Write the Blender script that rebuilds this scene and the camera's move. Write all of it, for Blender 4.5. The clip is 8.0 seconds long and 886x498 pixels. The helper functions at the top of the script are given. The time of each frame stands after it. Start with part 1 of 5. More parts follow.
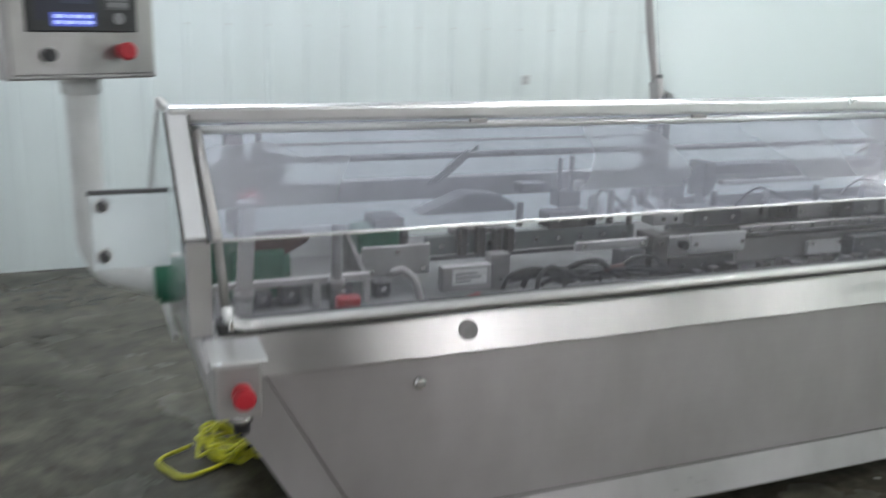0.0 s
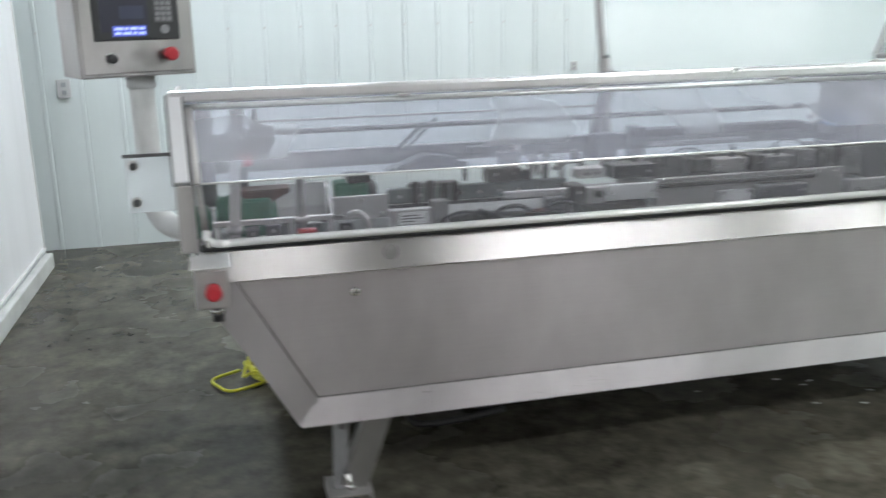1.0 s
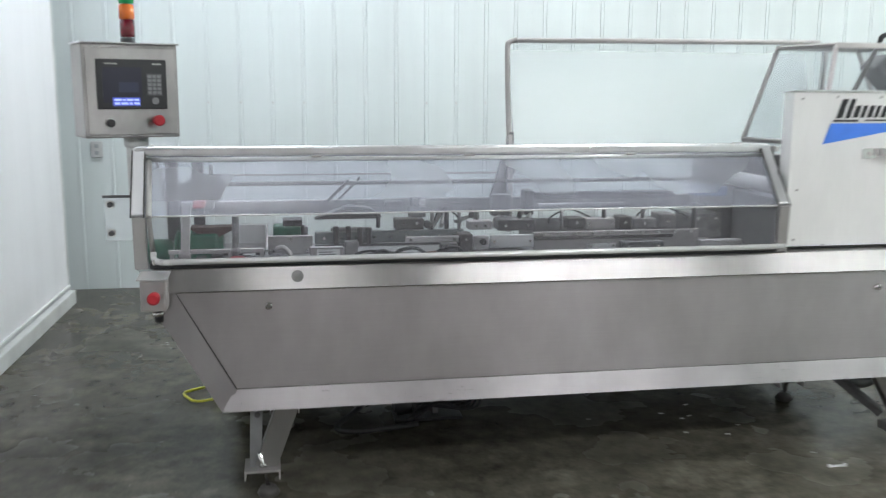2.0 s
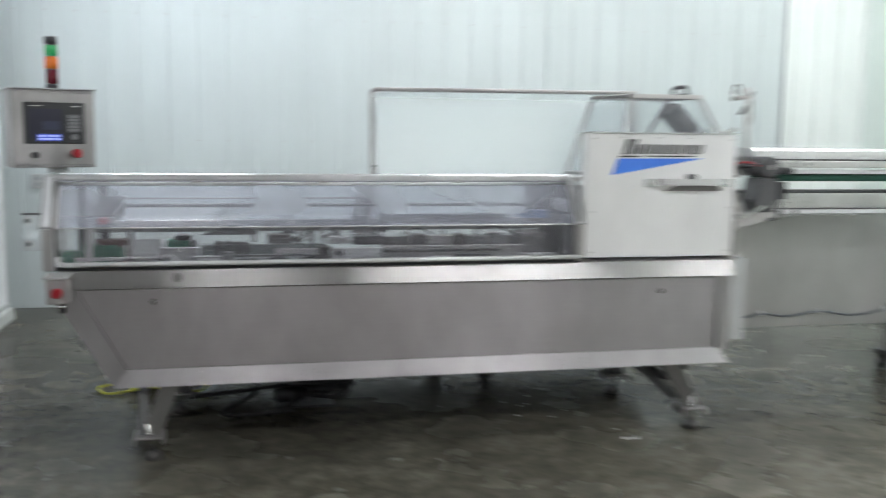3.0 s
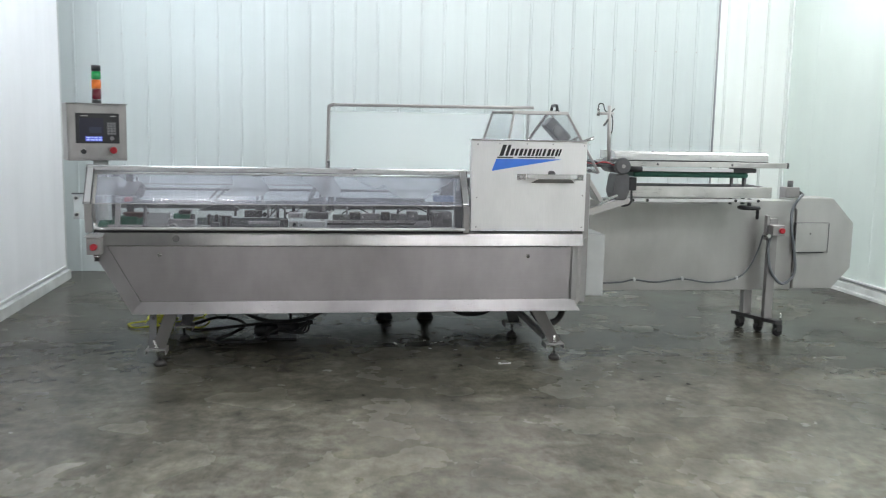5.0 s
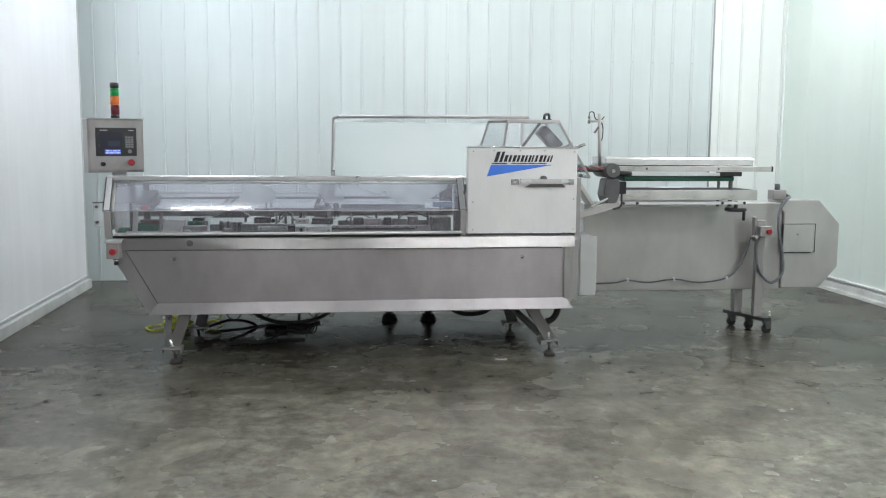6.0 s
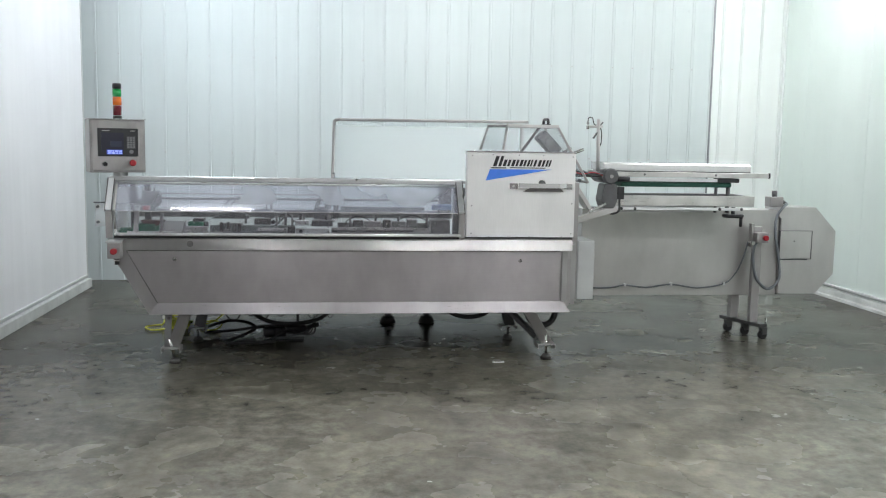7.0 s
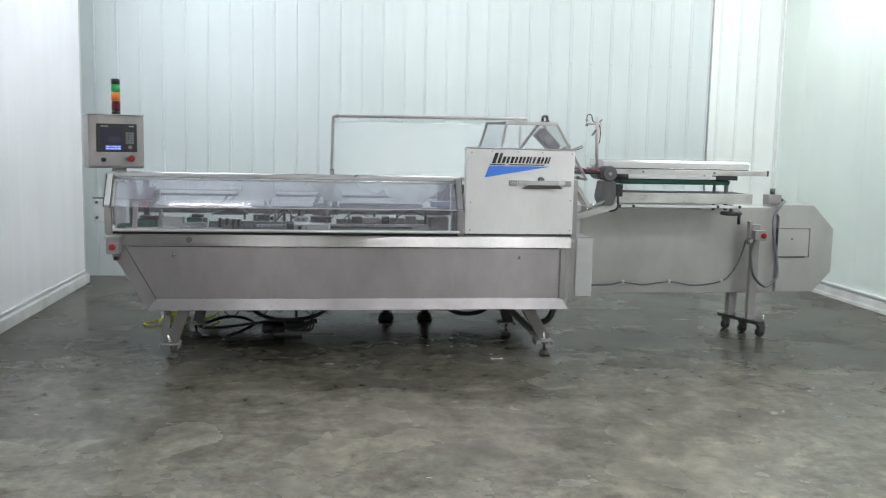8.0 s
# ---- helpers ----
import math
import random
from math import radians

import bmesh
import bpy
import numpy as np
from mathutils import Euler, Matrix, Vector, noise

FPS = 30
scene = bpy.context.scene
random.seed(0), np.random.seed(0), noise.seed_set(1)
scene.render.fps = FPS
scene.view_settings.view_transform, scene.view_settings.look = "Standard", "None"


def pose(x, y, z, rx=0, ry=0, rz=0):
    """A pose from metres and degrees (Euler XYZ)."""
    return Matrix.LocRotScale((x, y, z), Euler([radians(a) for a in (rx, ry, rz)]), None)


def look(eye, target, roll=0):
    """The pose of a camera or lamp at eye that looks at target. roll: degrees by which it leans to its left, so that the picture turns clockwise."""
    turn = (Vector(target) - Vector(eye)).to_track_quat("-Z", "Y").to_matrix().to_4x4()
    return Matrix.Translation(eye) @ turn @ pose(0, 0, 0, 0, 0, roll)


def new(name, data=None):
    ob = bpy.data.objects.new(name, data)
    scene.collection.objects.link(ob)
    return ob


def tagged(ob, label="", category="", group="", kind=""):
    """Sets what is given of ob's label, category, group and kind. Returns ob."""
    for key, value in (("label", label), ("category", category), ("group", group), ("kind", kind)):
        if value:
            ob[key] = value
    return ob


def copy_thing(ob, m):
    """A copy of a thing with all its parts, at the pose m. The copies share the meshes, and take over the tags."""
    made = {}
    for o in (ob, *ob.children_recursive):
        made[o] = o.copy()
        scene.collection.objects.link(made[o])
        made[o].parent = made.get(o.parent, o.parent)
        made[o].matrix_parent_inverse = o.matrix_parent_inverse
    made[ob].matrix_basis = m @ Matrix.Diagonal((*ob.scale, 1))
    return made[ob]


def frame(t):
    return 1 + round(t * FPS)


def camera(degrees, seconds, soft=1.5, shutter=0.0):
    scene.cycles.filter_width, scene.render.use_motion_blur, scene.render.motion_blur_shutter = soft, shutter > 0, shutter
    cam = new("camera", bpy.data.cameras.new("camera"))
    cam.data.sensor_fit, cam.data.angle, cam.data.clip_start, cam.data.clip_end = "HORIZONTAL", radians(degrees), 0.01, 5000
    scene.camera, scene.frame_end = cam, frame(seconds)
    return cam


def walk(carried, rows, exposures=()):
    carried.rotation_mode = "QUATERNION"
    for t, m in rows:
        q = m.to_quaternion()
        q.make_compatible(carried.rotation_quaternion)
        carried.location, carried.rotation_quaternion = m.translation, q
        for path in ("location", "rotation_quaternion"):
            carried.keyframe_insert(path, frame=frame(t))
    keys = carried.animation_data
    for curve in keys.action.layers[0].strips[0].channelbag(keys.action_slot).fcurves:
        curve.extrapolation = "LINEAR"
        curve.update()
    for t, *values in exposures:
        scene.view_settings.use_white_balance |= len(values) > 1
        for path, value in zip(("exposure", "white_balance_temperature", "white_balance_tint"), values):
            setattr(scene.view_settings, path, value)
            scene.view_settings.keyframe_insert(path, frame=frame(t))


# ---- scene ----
cam = camera(51.7, 8.0, soft=1.15, shutter=1.0)
PATH = [
    (0, (-0.012, -0.021, 1.486), (0.713, 1.777, 0.996), 1.4),
    (0.5, (0.15, -0.4, 1.489), (0.627, 1.472, 0.973), -0.4),
    (1, (0.289, -0.8, 1.503), (0.737, 1.083, 0.999), -1.3),
    (1.2, (0.384, -0.946, 1.492), (0.837, 0.949, 1.037), -1.0),
    (2.3, (0.759, -1.871, 1.515), (1.066, 0.079, 1.197), 0.6),
    (2.5, (0.826, -2.03, 1.491), (1.124, -0.075, 1.194), 0.6),
    (3, (1.041, -2.541, 1.506), (1.453, -0.6, 1.255), 0.7),
    (3.5, (1.174, -3.018, 1.549), (1.692, -1.104, 1.284), 0.8),
    (4, (1.391, -3.521, 1.57), (1.828, -1.59, 1.29), 1.2),
    (4.5, (1.488, -3.988, 1.524), (1.84, -2.035, 1.271), 1.2),
    (4.7, (1.52, -4.161, 1.626), (1.836, -2.205, 1.351), 1.5),
    (6, (1.648, -4.75, 1.573), (1.901, -2.781, 1.335), 0.4),
    (6.5, (1.631, -4.782, 1.546), (1.892, -2.813, 1.315), 0.8),
    (7, (1.65, -4.796, 1.58), (1.904, -2.825, 1.348), 1.0),
    (7.5, (1.625, -4.806, 1.562), (1.9, -2.839, 1.33), 1.1),
    (8, (1.635, -4.8, 1.58), (1.896, -2.831, 1.341), 1.2),
]
walk(cam, [(t, look(eye, target, roll)) for t, eye, target, roll in PATH], [(0, 0.15), (0.5, 0.22), (1, 0.38), (2.5, 0.09), (3.5, -0.06), (4.5, 0.02), (6, -0.03), (8, -0.03)])

# ---- light ----
world = bpy.data.worlds.new("world")
scene.world = world
world.use_nodes = True
world.node_tree.nodes["Background"].inputs[0].default_value = (0.55, 0.6, 0.62, 1)
world.node_tree.nodes["Background"].inputs[1].default_value = 0.05
LAMP_POWER = 112.0
# added fill: the y 3.9 row for the back wall, (6.2, 0.4) for the right
LAMPS = [(4.42, -3.1), (2.9, -3.1), (6.4, -3.1), (6.2, 0.4), (3.1, 3.9), (5.95, 3.9), (0.9, -6.0), (4.42, -6.0), (0.9, -8.8), (5.3, -8.8)]
COOL_FILL = (0.45, 3.9)
scene.view_settings.exposure = 0.0

# ---- materials ----
MATS = {}


def shader(name):
    m = bpy.data.materials.new(name)
    m.use_nodes = True
    nt = m.node_tree
    return m, nt, nt.nodes["Principled BSDF"]


def coords(nt, scale=(1, 1, 1)):
    """World position, scaled axis by axis."""
    geo = nt.nodes.new("ShaderNodeNewGeometry")
    mp = nt.nodes.new("ShaderNodeMapping")
    mp.inputs["Scale"].default_value = scale
    nt.links.new(geo.outputs["Position"], mp.inputs["Vector"])
    return mp.outputs["Vector"]


def noise_tex(nt, vec, scale, detail=4.0, rough=0.55):
    n = nt.nodes.new("ShaderNodeTexNoise")
    n.inputs["Scale"].default_value, n.inputs["Detail"].default_value, n.inputs["Roughness"].default_value = scale, detail, rough
    nt.links.new(vec, n.inputs["Vector"])
    return n.outputs["Fac"]


def ramp(nt, fac, stops):
    r = nt.nodes.new("ShaderNodeValToRGB")
    el = r.color_ramp.elements
    while len(el) < len(stops):
        el.new(0.5)
    for e, (p, c) in zip(el, stops):
        e.position = p
        e.color = (*c, 1) if isinstance(c, tuple) else (c, c, c, 1)
    nt.links.new(fac, r.inputs["Fac"])
    return r.outputs["Color"]


def blend(nt, a, b, fac, kind="MIX"):
    x = nt.nodes.new("ShaderNodeMix")
    x.data_type, x.blend_type = "RGBA", kind
    for socket, value in ((x.inputs[0], fac), (x.inputs[6], a), (x.inputs[7], b)):
        if isinstance(value, bpy.types.NodeSocket):
            nt.links.new(value, socket)
        elif isinstance(value, tuple):
            socket.default_value = (*value, 1)
        else:
            socket.default_value = value
    return x.outputs[2]


def bump(nt, bsdf, fac, strength, distance=0.002):
    b = nt.nodes.new("ShaderNodeBump")
    b.inputs["Strength"].default_value, b.inputs["Distance"].default_value = strength, distance
    nt.links.new(fac, b.inputs["Height"])
    nt.links.new(b.outputs["Normal"], bsdf.inputs["Normal"])


def metal(name, base, rough, stretch=(1.2, 40, 40), spread=0.14, aniso=0.0, smudge=0.12, sheen=1.0, grained=True):
    m, nt, b = shader(name)
    b.inputs["Metallic"].default_value = sheen
    grain = noise_tex(nt, coords(nt, stretch), 9.0, 3.0)
    large = noise_tex(nt, coords(nt, (1.5, 1, 0.8)), 2.6, 4.0)
    tone = ramp(nt, large, [(0.3, tuple(c * (1 - smudge) for c in base)), (0.7, base)])
    fine = ramp(nt, grain, [(0.3, 0.96), (0.7, 1.0)])
    nt.links.new(blend(nt, tone, fine, 1.0 if grained else 0.3, "MULTIPLY"), b.inputs["Base Color"])
    mix = nt.nodes.new("ShaderNodeMath")
    mix.operation = "ADD"
    nt.links.new(grain if grained else large, mix.inputs[0])
    nt.links.new(large, mix.inputs[1])
    ro = nt.nodes.new("ShaderNodeMapRange")
    ro.inputs["From Min"].default_value, ro.inputs["From Max"].default_value = 0.6, 1.4
    ro.inputs["To Min"].default_value, ro.inputs["To Max"].default_value = rough - spread, rough + spread
    nt.links.new(mix.outputs[0], ro.inputs["Value"])
    nt.links.new(ro.outputs[0], b.inputs["Roughness"])
    if aniso:
        b.inputs["Anisotropic"].default_value = aniso
        tan = nt.nodes.new("ShaderNodeTangent")
        tan.direction_type, tan.axis = "RADIAL", "X"
        nt.links.new(tan.outputs[0], b.inputs["Tangent"])
    MATS[name] = m
    return m


def paint(name, base, rough=0.4, vary=0.12, scale=6.0, metallic=0.0, bumps=0.05, coat=0.0):
    m, nt, b = shader(name)
    n = noise_tex(nt, coords(nt), scale, 6.0)
    col = ramp(nt, n, [(0.3, tuple(c * (1 - vary) for c in base)), (0.7, base)])
    nt.links.new(col, b.inputs["Base Color"])
    b.inputs["Roughness"].default_value, b.inputs["Metallic"].default_value = rough, metallic
    b.inputs["Coat Weight"].default_value = coat
    bump(nt, b, noise_tex(nt, coords(nt), 90.0, 3.0), bumps, 0.001)
    MATS[name] = m
    return m


def clear_sheet(name, tint, haze, rough=0.03, gloss=1.0, milky=False, shine=1.0, scuffed=None):
    """Thin polycarbonate: clear, glossy by Fresnel, with a little scratched haze."""
    m, nt, b = shader(name)
    nt.nodes.remove(b)
    out = nt.nodes["Material Output"]
    tr = nt.nodes.new("ShaderNodeBsdfTransparent")
    tr.inputs[0].default_value = (*tint, 1)
    df = nt.nodes.new("ShaderNodeBsdfDiffuse")
    df.inputs[0].default_value = (0.92, 0.95, 0.96, 1) if milky else (0.80, 0.82, 0.90, 1)
    mx = nt.nodes.new("ShaderNodeMixShader")
    if milky:
        mx.inputs[0].default_value = haze
    else:
        nt.links.new(ramp(nt, noise_tex(nt, coords(nt), 3.0, 2.0), [(0.2, haze * 0.6), (0.85, haze * 1.3)]), mx.inputs[0])
    nt.links.new(tr.outputs[0], mx.inputs[1])
    if milky:
        tl = nt.nodes.new("ShaderNodeBsdfTranslucent")
        tl.inputs[0].default_value = (0.95, 0.98, 0.99, 1)
        both = nt.nodes.new("ShaderNodeMixShader")
        both.inputs[0].default_value = 0.65
        nt.links.new(df.outputs[0], both.inputs[1])
        nt.links.new(tl.outputs[0], both.inputs[2])
        nt.links.new(both.outputs[0], mx.inputs[2])
    else:
        nt.links.new(df.outputs[0], mx.inputs[2])
    gl = nt.nodes.new("ShaderNodeBsdfGlossy")
    gl.inputs["Roughness"].default_value = rough
    gl.inputs["Color"].default_value = (gloss, gloss, gloss, 1)
    if scuffed:
        # smooth along the lower bend, scuffed by wiping above it
        xyz = nt.nodes.new("ShaderNodeSeparateXYZ")
        nt.links.new(coords(nt), xyz.inputs[0])
        wear = nt.nodes.new("ShaderNodeMapRange")
        wear.inputs["From Min"].default_value, wear.inputs["From Max"].default_value = scuffed
        wear.inputs["To Min"].default_value, wear.inputs["To Max"].default_value = 0.07, rough
        nt.links.new(xyz.outputs["Z"], wear.inputs["Value"])
        nt.links.new(wear.outputs[0], gl.inputs["Roughness"])
    lw = nt.nodes.new("ShaderNodeLayerWeight")
    lw.inputs["Blend"].default_value = 0.5
    power = nt.nodes.new("ShaderNodeMath")
    power.operation = "POWER"
    nt.links.new(lw.outputs["Facing"], power.inputs[0])
    power.inputs[1].default_value = 5.0
    edge = nt.nodes.new("ShaderNodeMath")
    edge.operation = "MULTIPLY_ADD"
    nt.links.new(power.outputs[0], edge.inputs[0])
    edge.inputs[1].default_value, edge.inputs[2].default_value = 0.9 * shine, 0.05 * shine
    top = nt.nodes.new("ShaderNodeMixShader")
    nt.links.new(edge.outputs[0], top.inputs[0])
    nt.links.new(mx.outputs[0], top.inputs[1])
    nt.links.new(gl.outputs[0], top.inputs[2])
    nt.links.new(top.outputs[0], out.inputs["Surface"])
    MATS[name] = m
    return m


def glow(name, color, strength):
    m, nt, b = shader(name)
    b.inputs["Base Color"].default_value = (*color, 1)
    b.inputs["Emission Color"].default_value = (*color, 1)
    b.inputs["Emission Strength"].default_value = strength
    b.inputs["Roughness"].default_value = 0.3
    MATS[name] = m
    return m


def concrete():
    """Dark sealed concrete: cloudy, with worn pale blotches, small dark stains and an uneven glossy sealer."""
    m, nt, b = shader("sealed_concrete")
    p = coords(nt)
    cloud = noise_tex(nt, p, 0.8, 4.0, 0.6)
    blotch = noise_tex(nt, coords(nt, (1, 1.25, 1)), 3.2, 7.0, 0.66)
    fleck = noise_tex(nt, coords(nt, (1, 1.15, 1)), 9.0, 6.0, 0.62)
    fine = noise_tex(nt, p, 70.0, 4.0, 0.7)
    base = ramp(nt, blotch, [(0.22, (0.036, 0.034, 0.027)), (0.5, (0.078, 0.074, 0.060)), (0.78, (0.132, 0.125, 0.102))])
    base = blend(nt, base, ramp(nt, cloud, [(0.3, (0.72, 0.72, 0.72)), (0.7, (1.25, 1.24, 1.2))]), 1.0, "MULTIPLY")
    base = blend(nt, base, ramp(nt, fleck, [(0.26, (0.5, 0.47, 0.43)), (0.42, (0.95, 0.95, 0.95)), (0.75, (1.15, 1.14, 1.1))]), 0.9, "MULTIPLY")
    base = blend(nt, base, ramp(nt, fine, [(0.25, 0.85), (0.75, 1.15)]), 0.8, "MULTIPLY")
    mottle = noise_tex(nt, coords(nt, (1, 0.8, 1)), 13.0, 6.0, 0.68)
    base = blend(nt, base, ramp(nt, mottle, [(0.32, (0.58, 0.58, 0.56)), (0.5, (1.0, 1.0, 1.0)), (0.70, (1.42, 1.41, 1.38))]), 0.9, "MULTIPLY")
    grease = noise_tex(nt, coords(nt, (1, 0.8, 1)), 1.9, 7.0, 0.62)
    base = blend(nt, base, ramp(nt, grease, [(0.30, (0.45, 0.44, 0.44)), (0.40, (1.0, 1.0, 1.0))]), 0.7, "MULTIPLY")
    # a wide patch in the middle of the room, paler, with a ragged edge
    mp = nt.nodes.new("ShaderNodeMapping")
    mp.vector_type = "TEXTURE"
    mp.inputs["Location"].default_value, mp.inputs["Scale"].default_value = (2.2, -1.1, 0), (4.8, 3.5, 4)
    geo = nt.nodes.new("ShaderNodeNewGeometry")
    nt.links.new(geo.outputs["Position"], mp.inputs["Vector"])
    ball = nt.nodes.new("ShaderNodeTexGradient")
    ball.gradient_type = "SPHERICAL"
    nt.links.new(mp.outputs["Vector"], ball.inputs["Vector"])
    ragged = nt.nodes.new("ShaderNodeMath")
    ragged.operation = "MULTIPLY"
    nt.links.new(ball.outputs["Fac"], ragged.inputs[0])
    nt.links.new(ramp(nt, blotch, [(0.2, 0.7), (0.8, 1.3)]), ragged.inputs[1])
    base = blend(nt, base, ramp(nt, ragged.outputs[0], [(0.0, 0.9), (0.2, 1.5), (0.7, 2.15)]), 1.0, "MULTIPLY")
    nt.links.new(base, b.inputs["Base Color"])
    ro = ramp(nt, noise_tex(nt, p, 1.7, 5.0, 0.5), [(0.2, 0.18), (0.8, 0.34)])
    nt.links.new(ro, b.inputs["Roughness"])
    # the sealer is glossier inside the patch and duller outside it
    sheen = blend(nt, ramp(nt, ball.outputs["Fac"], [(0.0, 0.45), (0.45, 1.0)]), ramp(nt, mottle, [(0.25, 0.18), (0.75, 0.38)]), 1.0, "MULTIPLY")
    nt.links.new(sheen, b.inputs["Specular IOR Level"])
    MATS["concrete"] = m


def wall_paint(name, base, streak, rough=0.35):
    m, nt, b = shader(name)
    n1 = noise_tex(nt, coords(nt, (3.0, 3.0, 0.22)), 1.6, 6.0, 0.6)
    n2 = noise_tex(nt, coords(nt), 1.1, 4.0)
    col = ramp(nt, n1, [(0.3, tuple(c * (1 - streak) for c in base)), (0.62, base)])
    col = blend(nt, col, ramp(nt, n2, [(0.3, 0.94), (0.7, 1.0)]), 1.0, "MULTIPLY")
    dirt = ramp(nt, noise_tex(nt, coords(nt, (1, 1, 0.7)), 14.0, 6.0, 0.7), [(0.24, 0.82), (0.34, 1.0)])
    col = blend(nt, col, dirt, 0.7, "MULTIPLY")
    nt.links.new(col, b.inputs["Base Color"])
    b.inputs["Roughness"].default_value = rough
    bump(nt, b, n2, 0.06, 0.01)
    MATS[name] = m


metal("brushed_steel", (0.43, 0.42, 0.41), 0.30, spread=0.03, aniso=0.95, smudge=0.25, grained=False)
metal("satin_rail", (0.42, 0.405, 0.41), 0.38, aniso=0.8, smudge=0.25)
metal("panel_steel", (0.405, 0.385, 0.390), 0.37, stretch=(1.0, 30, 30), spread=0.05, aniso=0.85, smudge=0.22, sheen=0.85)
metal("dull_steel", (0.42, 0.405, 0.398), 0.46, stretch=(1.0, 30, 30), spread=0.1, smudge=0.22, sheen=0.6)
metal("grey_steel", (0.60, 0.585, 0.57), 0.5, smudge=0.2, sheen=0.55)
metal("casing_steel", (0.60, 0.59, 0.575), 0.40, stretch=(1.0, 30, 30), spread=0.06, smudge=0.18, sheen=0.75)
metal("hood_steel", (0.87, 0.865, 0.855), 0.42, stretch=(14, 14, 1.2), spread=0.10, smudge=0.10, sheen=0.2)
metal("bright_steel", (0.76, 0.75, 0.74), 0.2, spread=0.08)
metal("aluminium", (0.74, 0.73, 0.71), 0.36, spread=0.1)
metal("dark_steel", (0.16, 0.16, 0.165), 0.45, spread=0.12)
paint("polished_steel", (0.78, 0.78, 0.77), 0.25, 0.06, 8.0, 0.5)
metal("rail_alu", (0.66, 0.65, 0.63), 0.34, spread=0.12, aniso=0.7, smudge=0.3, sheen=0.9)
# aluminium under the cover, its colour darkened for light dimmed by the panes
metal("dimmed_alu", (0.54, 0.535, 0.53), 0.5, smudge=0.4, sheen=0.6)
metal("soft_steel", (0.74, 0.745, 0.76), 0.42, stretch=(30, 30, 1.2), smudge=0.12, sheen=0.22)
# steel under the cover, with the same dim light put into its colour
paint("dimmed_steel", (0.30, 0.295, 0.295), 0.45, 0.5, 16.0, 0.4)
paint("grey_rubber_pale", (0.34, 0.36, 0.37), 0.45, 0.1, 20.0)
paint("grey_rubber", (0.16, 0.175, 0.19), 0.5, 0.2, 20.0)
metal("frame_steel", (0.74, 0.745, 0.75), 0.30, spread=0.05, aniso=0.5, smudge=0.2, sheen=0.92, grained=False)
metal("case_steel", (0.46, 0.445, 0.435), 0.37, stretch=(1.2, 30, 30), spread=0.08, aniso=0.7, smudge=0.4, sheen=0.85)
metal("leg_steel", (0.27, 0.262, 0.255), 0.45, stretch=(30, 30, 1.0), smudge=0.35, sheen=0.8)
paint("plug_steel", (0.19, 0.185, 0.18), 0.55, 0.3, 30.0, 0.3)
paint("worn_dark", (0.08, 0.075, 0.072), 0.6, 0.4, 14.0)
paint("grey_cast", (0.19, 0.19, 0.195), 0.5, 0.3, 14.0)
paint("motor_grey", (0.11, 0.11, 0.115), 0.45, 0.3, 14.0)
paint("blue_grey", (0.12, 0.2, 0.36), 0.4, 0.2, 12.0)
paint("rust_brown", (0.10, 0.045, 0.035), 0.5, 0.4, 16.0)
paint("grey_steel_green", (0.22, 0.245, 0.24), 0.45, 0.25, 10.0, 0.4)
paint("black_rubber", (0.018, 0.018, 0.019), 0.55, 0.3, 20.0)
paint("black_plastic", (0.025, 0.025, 0.028), 0.35, 0.2, 20.0)
paint("green_paint", (0.012, 0.15, 0.08), 0.4, 0.35, 14.0)
paint("belt_green", (0.012, 0.09, 0.06), 0.6, 0.3, 14.0)
paint("red_plastic", (0.44, 0.018, 0.03), 0.35, 0.15, 20.0)
paint("white_paint", (0.62, 0.63, 0.62), 0.35, 0.15, 9.0)
paint("key_grey", (0.22, 0.22, 0.23), 0.4, 0.1, 20.0)
paint("grey_box", (0.50, 0.515, 0.51), 0.4, 0.1, 8.0)
paint("white_plastic", (0.72, 0.73, 0.73), 0.35, 0.1, 10.0)
paint("yellow_hose", (0.62, 0.62, 0.03), 0.4, 0.25, 30.0)
paint("orange_lens", (0.85, 0.2, 0.02), 0.25, 0.1, 30.0, coat=0.5)
paint("red_lens", (0.14, 0.004, 0.012), 0.25, 0.1, 30.0, coat=0.5)
paint("green_lens", (0.02, 0.42, 0.1), 0.25, 0.1, 30.0, coat=0.5)
paint("blue_print", (0.07, 0.24, 0.86), 0.35, 0.08, 20.0)
paint("black_print", (0.015, 0.015, 0.017), 0.35, 0.1, 20.0)
paint("paper", (0.55, 0.55, 0.51), 0.6, 0.1, 20.0)
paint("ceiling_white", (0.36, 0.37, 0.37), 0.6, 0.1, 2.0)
paint("far_wall", (0.46, 0.43, 0.44), 0.6, 0.2, 1.0)
paint("kerb_white", (0.66, 0.68, 0.66), 0.45, 0.25, 5.0)
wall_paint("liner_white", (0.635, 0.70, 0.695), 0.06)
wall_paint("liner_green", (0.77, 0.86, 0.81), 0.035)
wall_paint("corner_white", (0.87, 0.92, 0.89), 0.04)
wall_paint("smooth_white", (0.87, 0.872, 0.885), 0.06, 0.3)
clear_sheet("clear_pane", (0.87, 0.88, 0.93), 0.235, 0.34, 0.85, scuffed=(1.098, 1.135))
clear_sheet("clear_guard", (0.97, 0.98, 0.98), 0.05, 0.15, 0.9, shine=0.35)
clear_sheet("clear_front", (0.93, 0.93, 0.94), 0.055, 0.05, 0.6)
clear_sheet("hazy_plate", (0.9, 0.92, 0.91), 0.55, 0.2, 0.5, True)
clear_sheet("hazy_guard", (0.98, 1.0, 1.0), 0.27, 0.25, 0.9, True, 0.5)
glow("screen_blue", (0.36, 0.44, 0.9), 0.8)
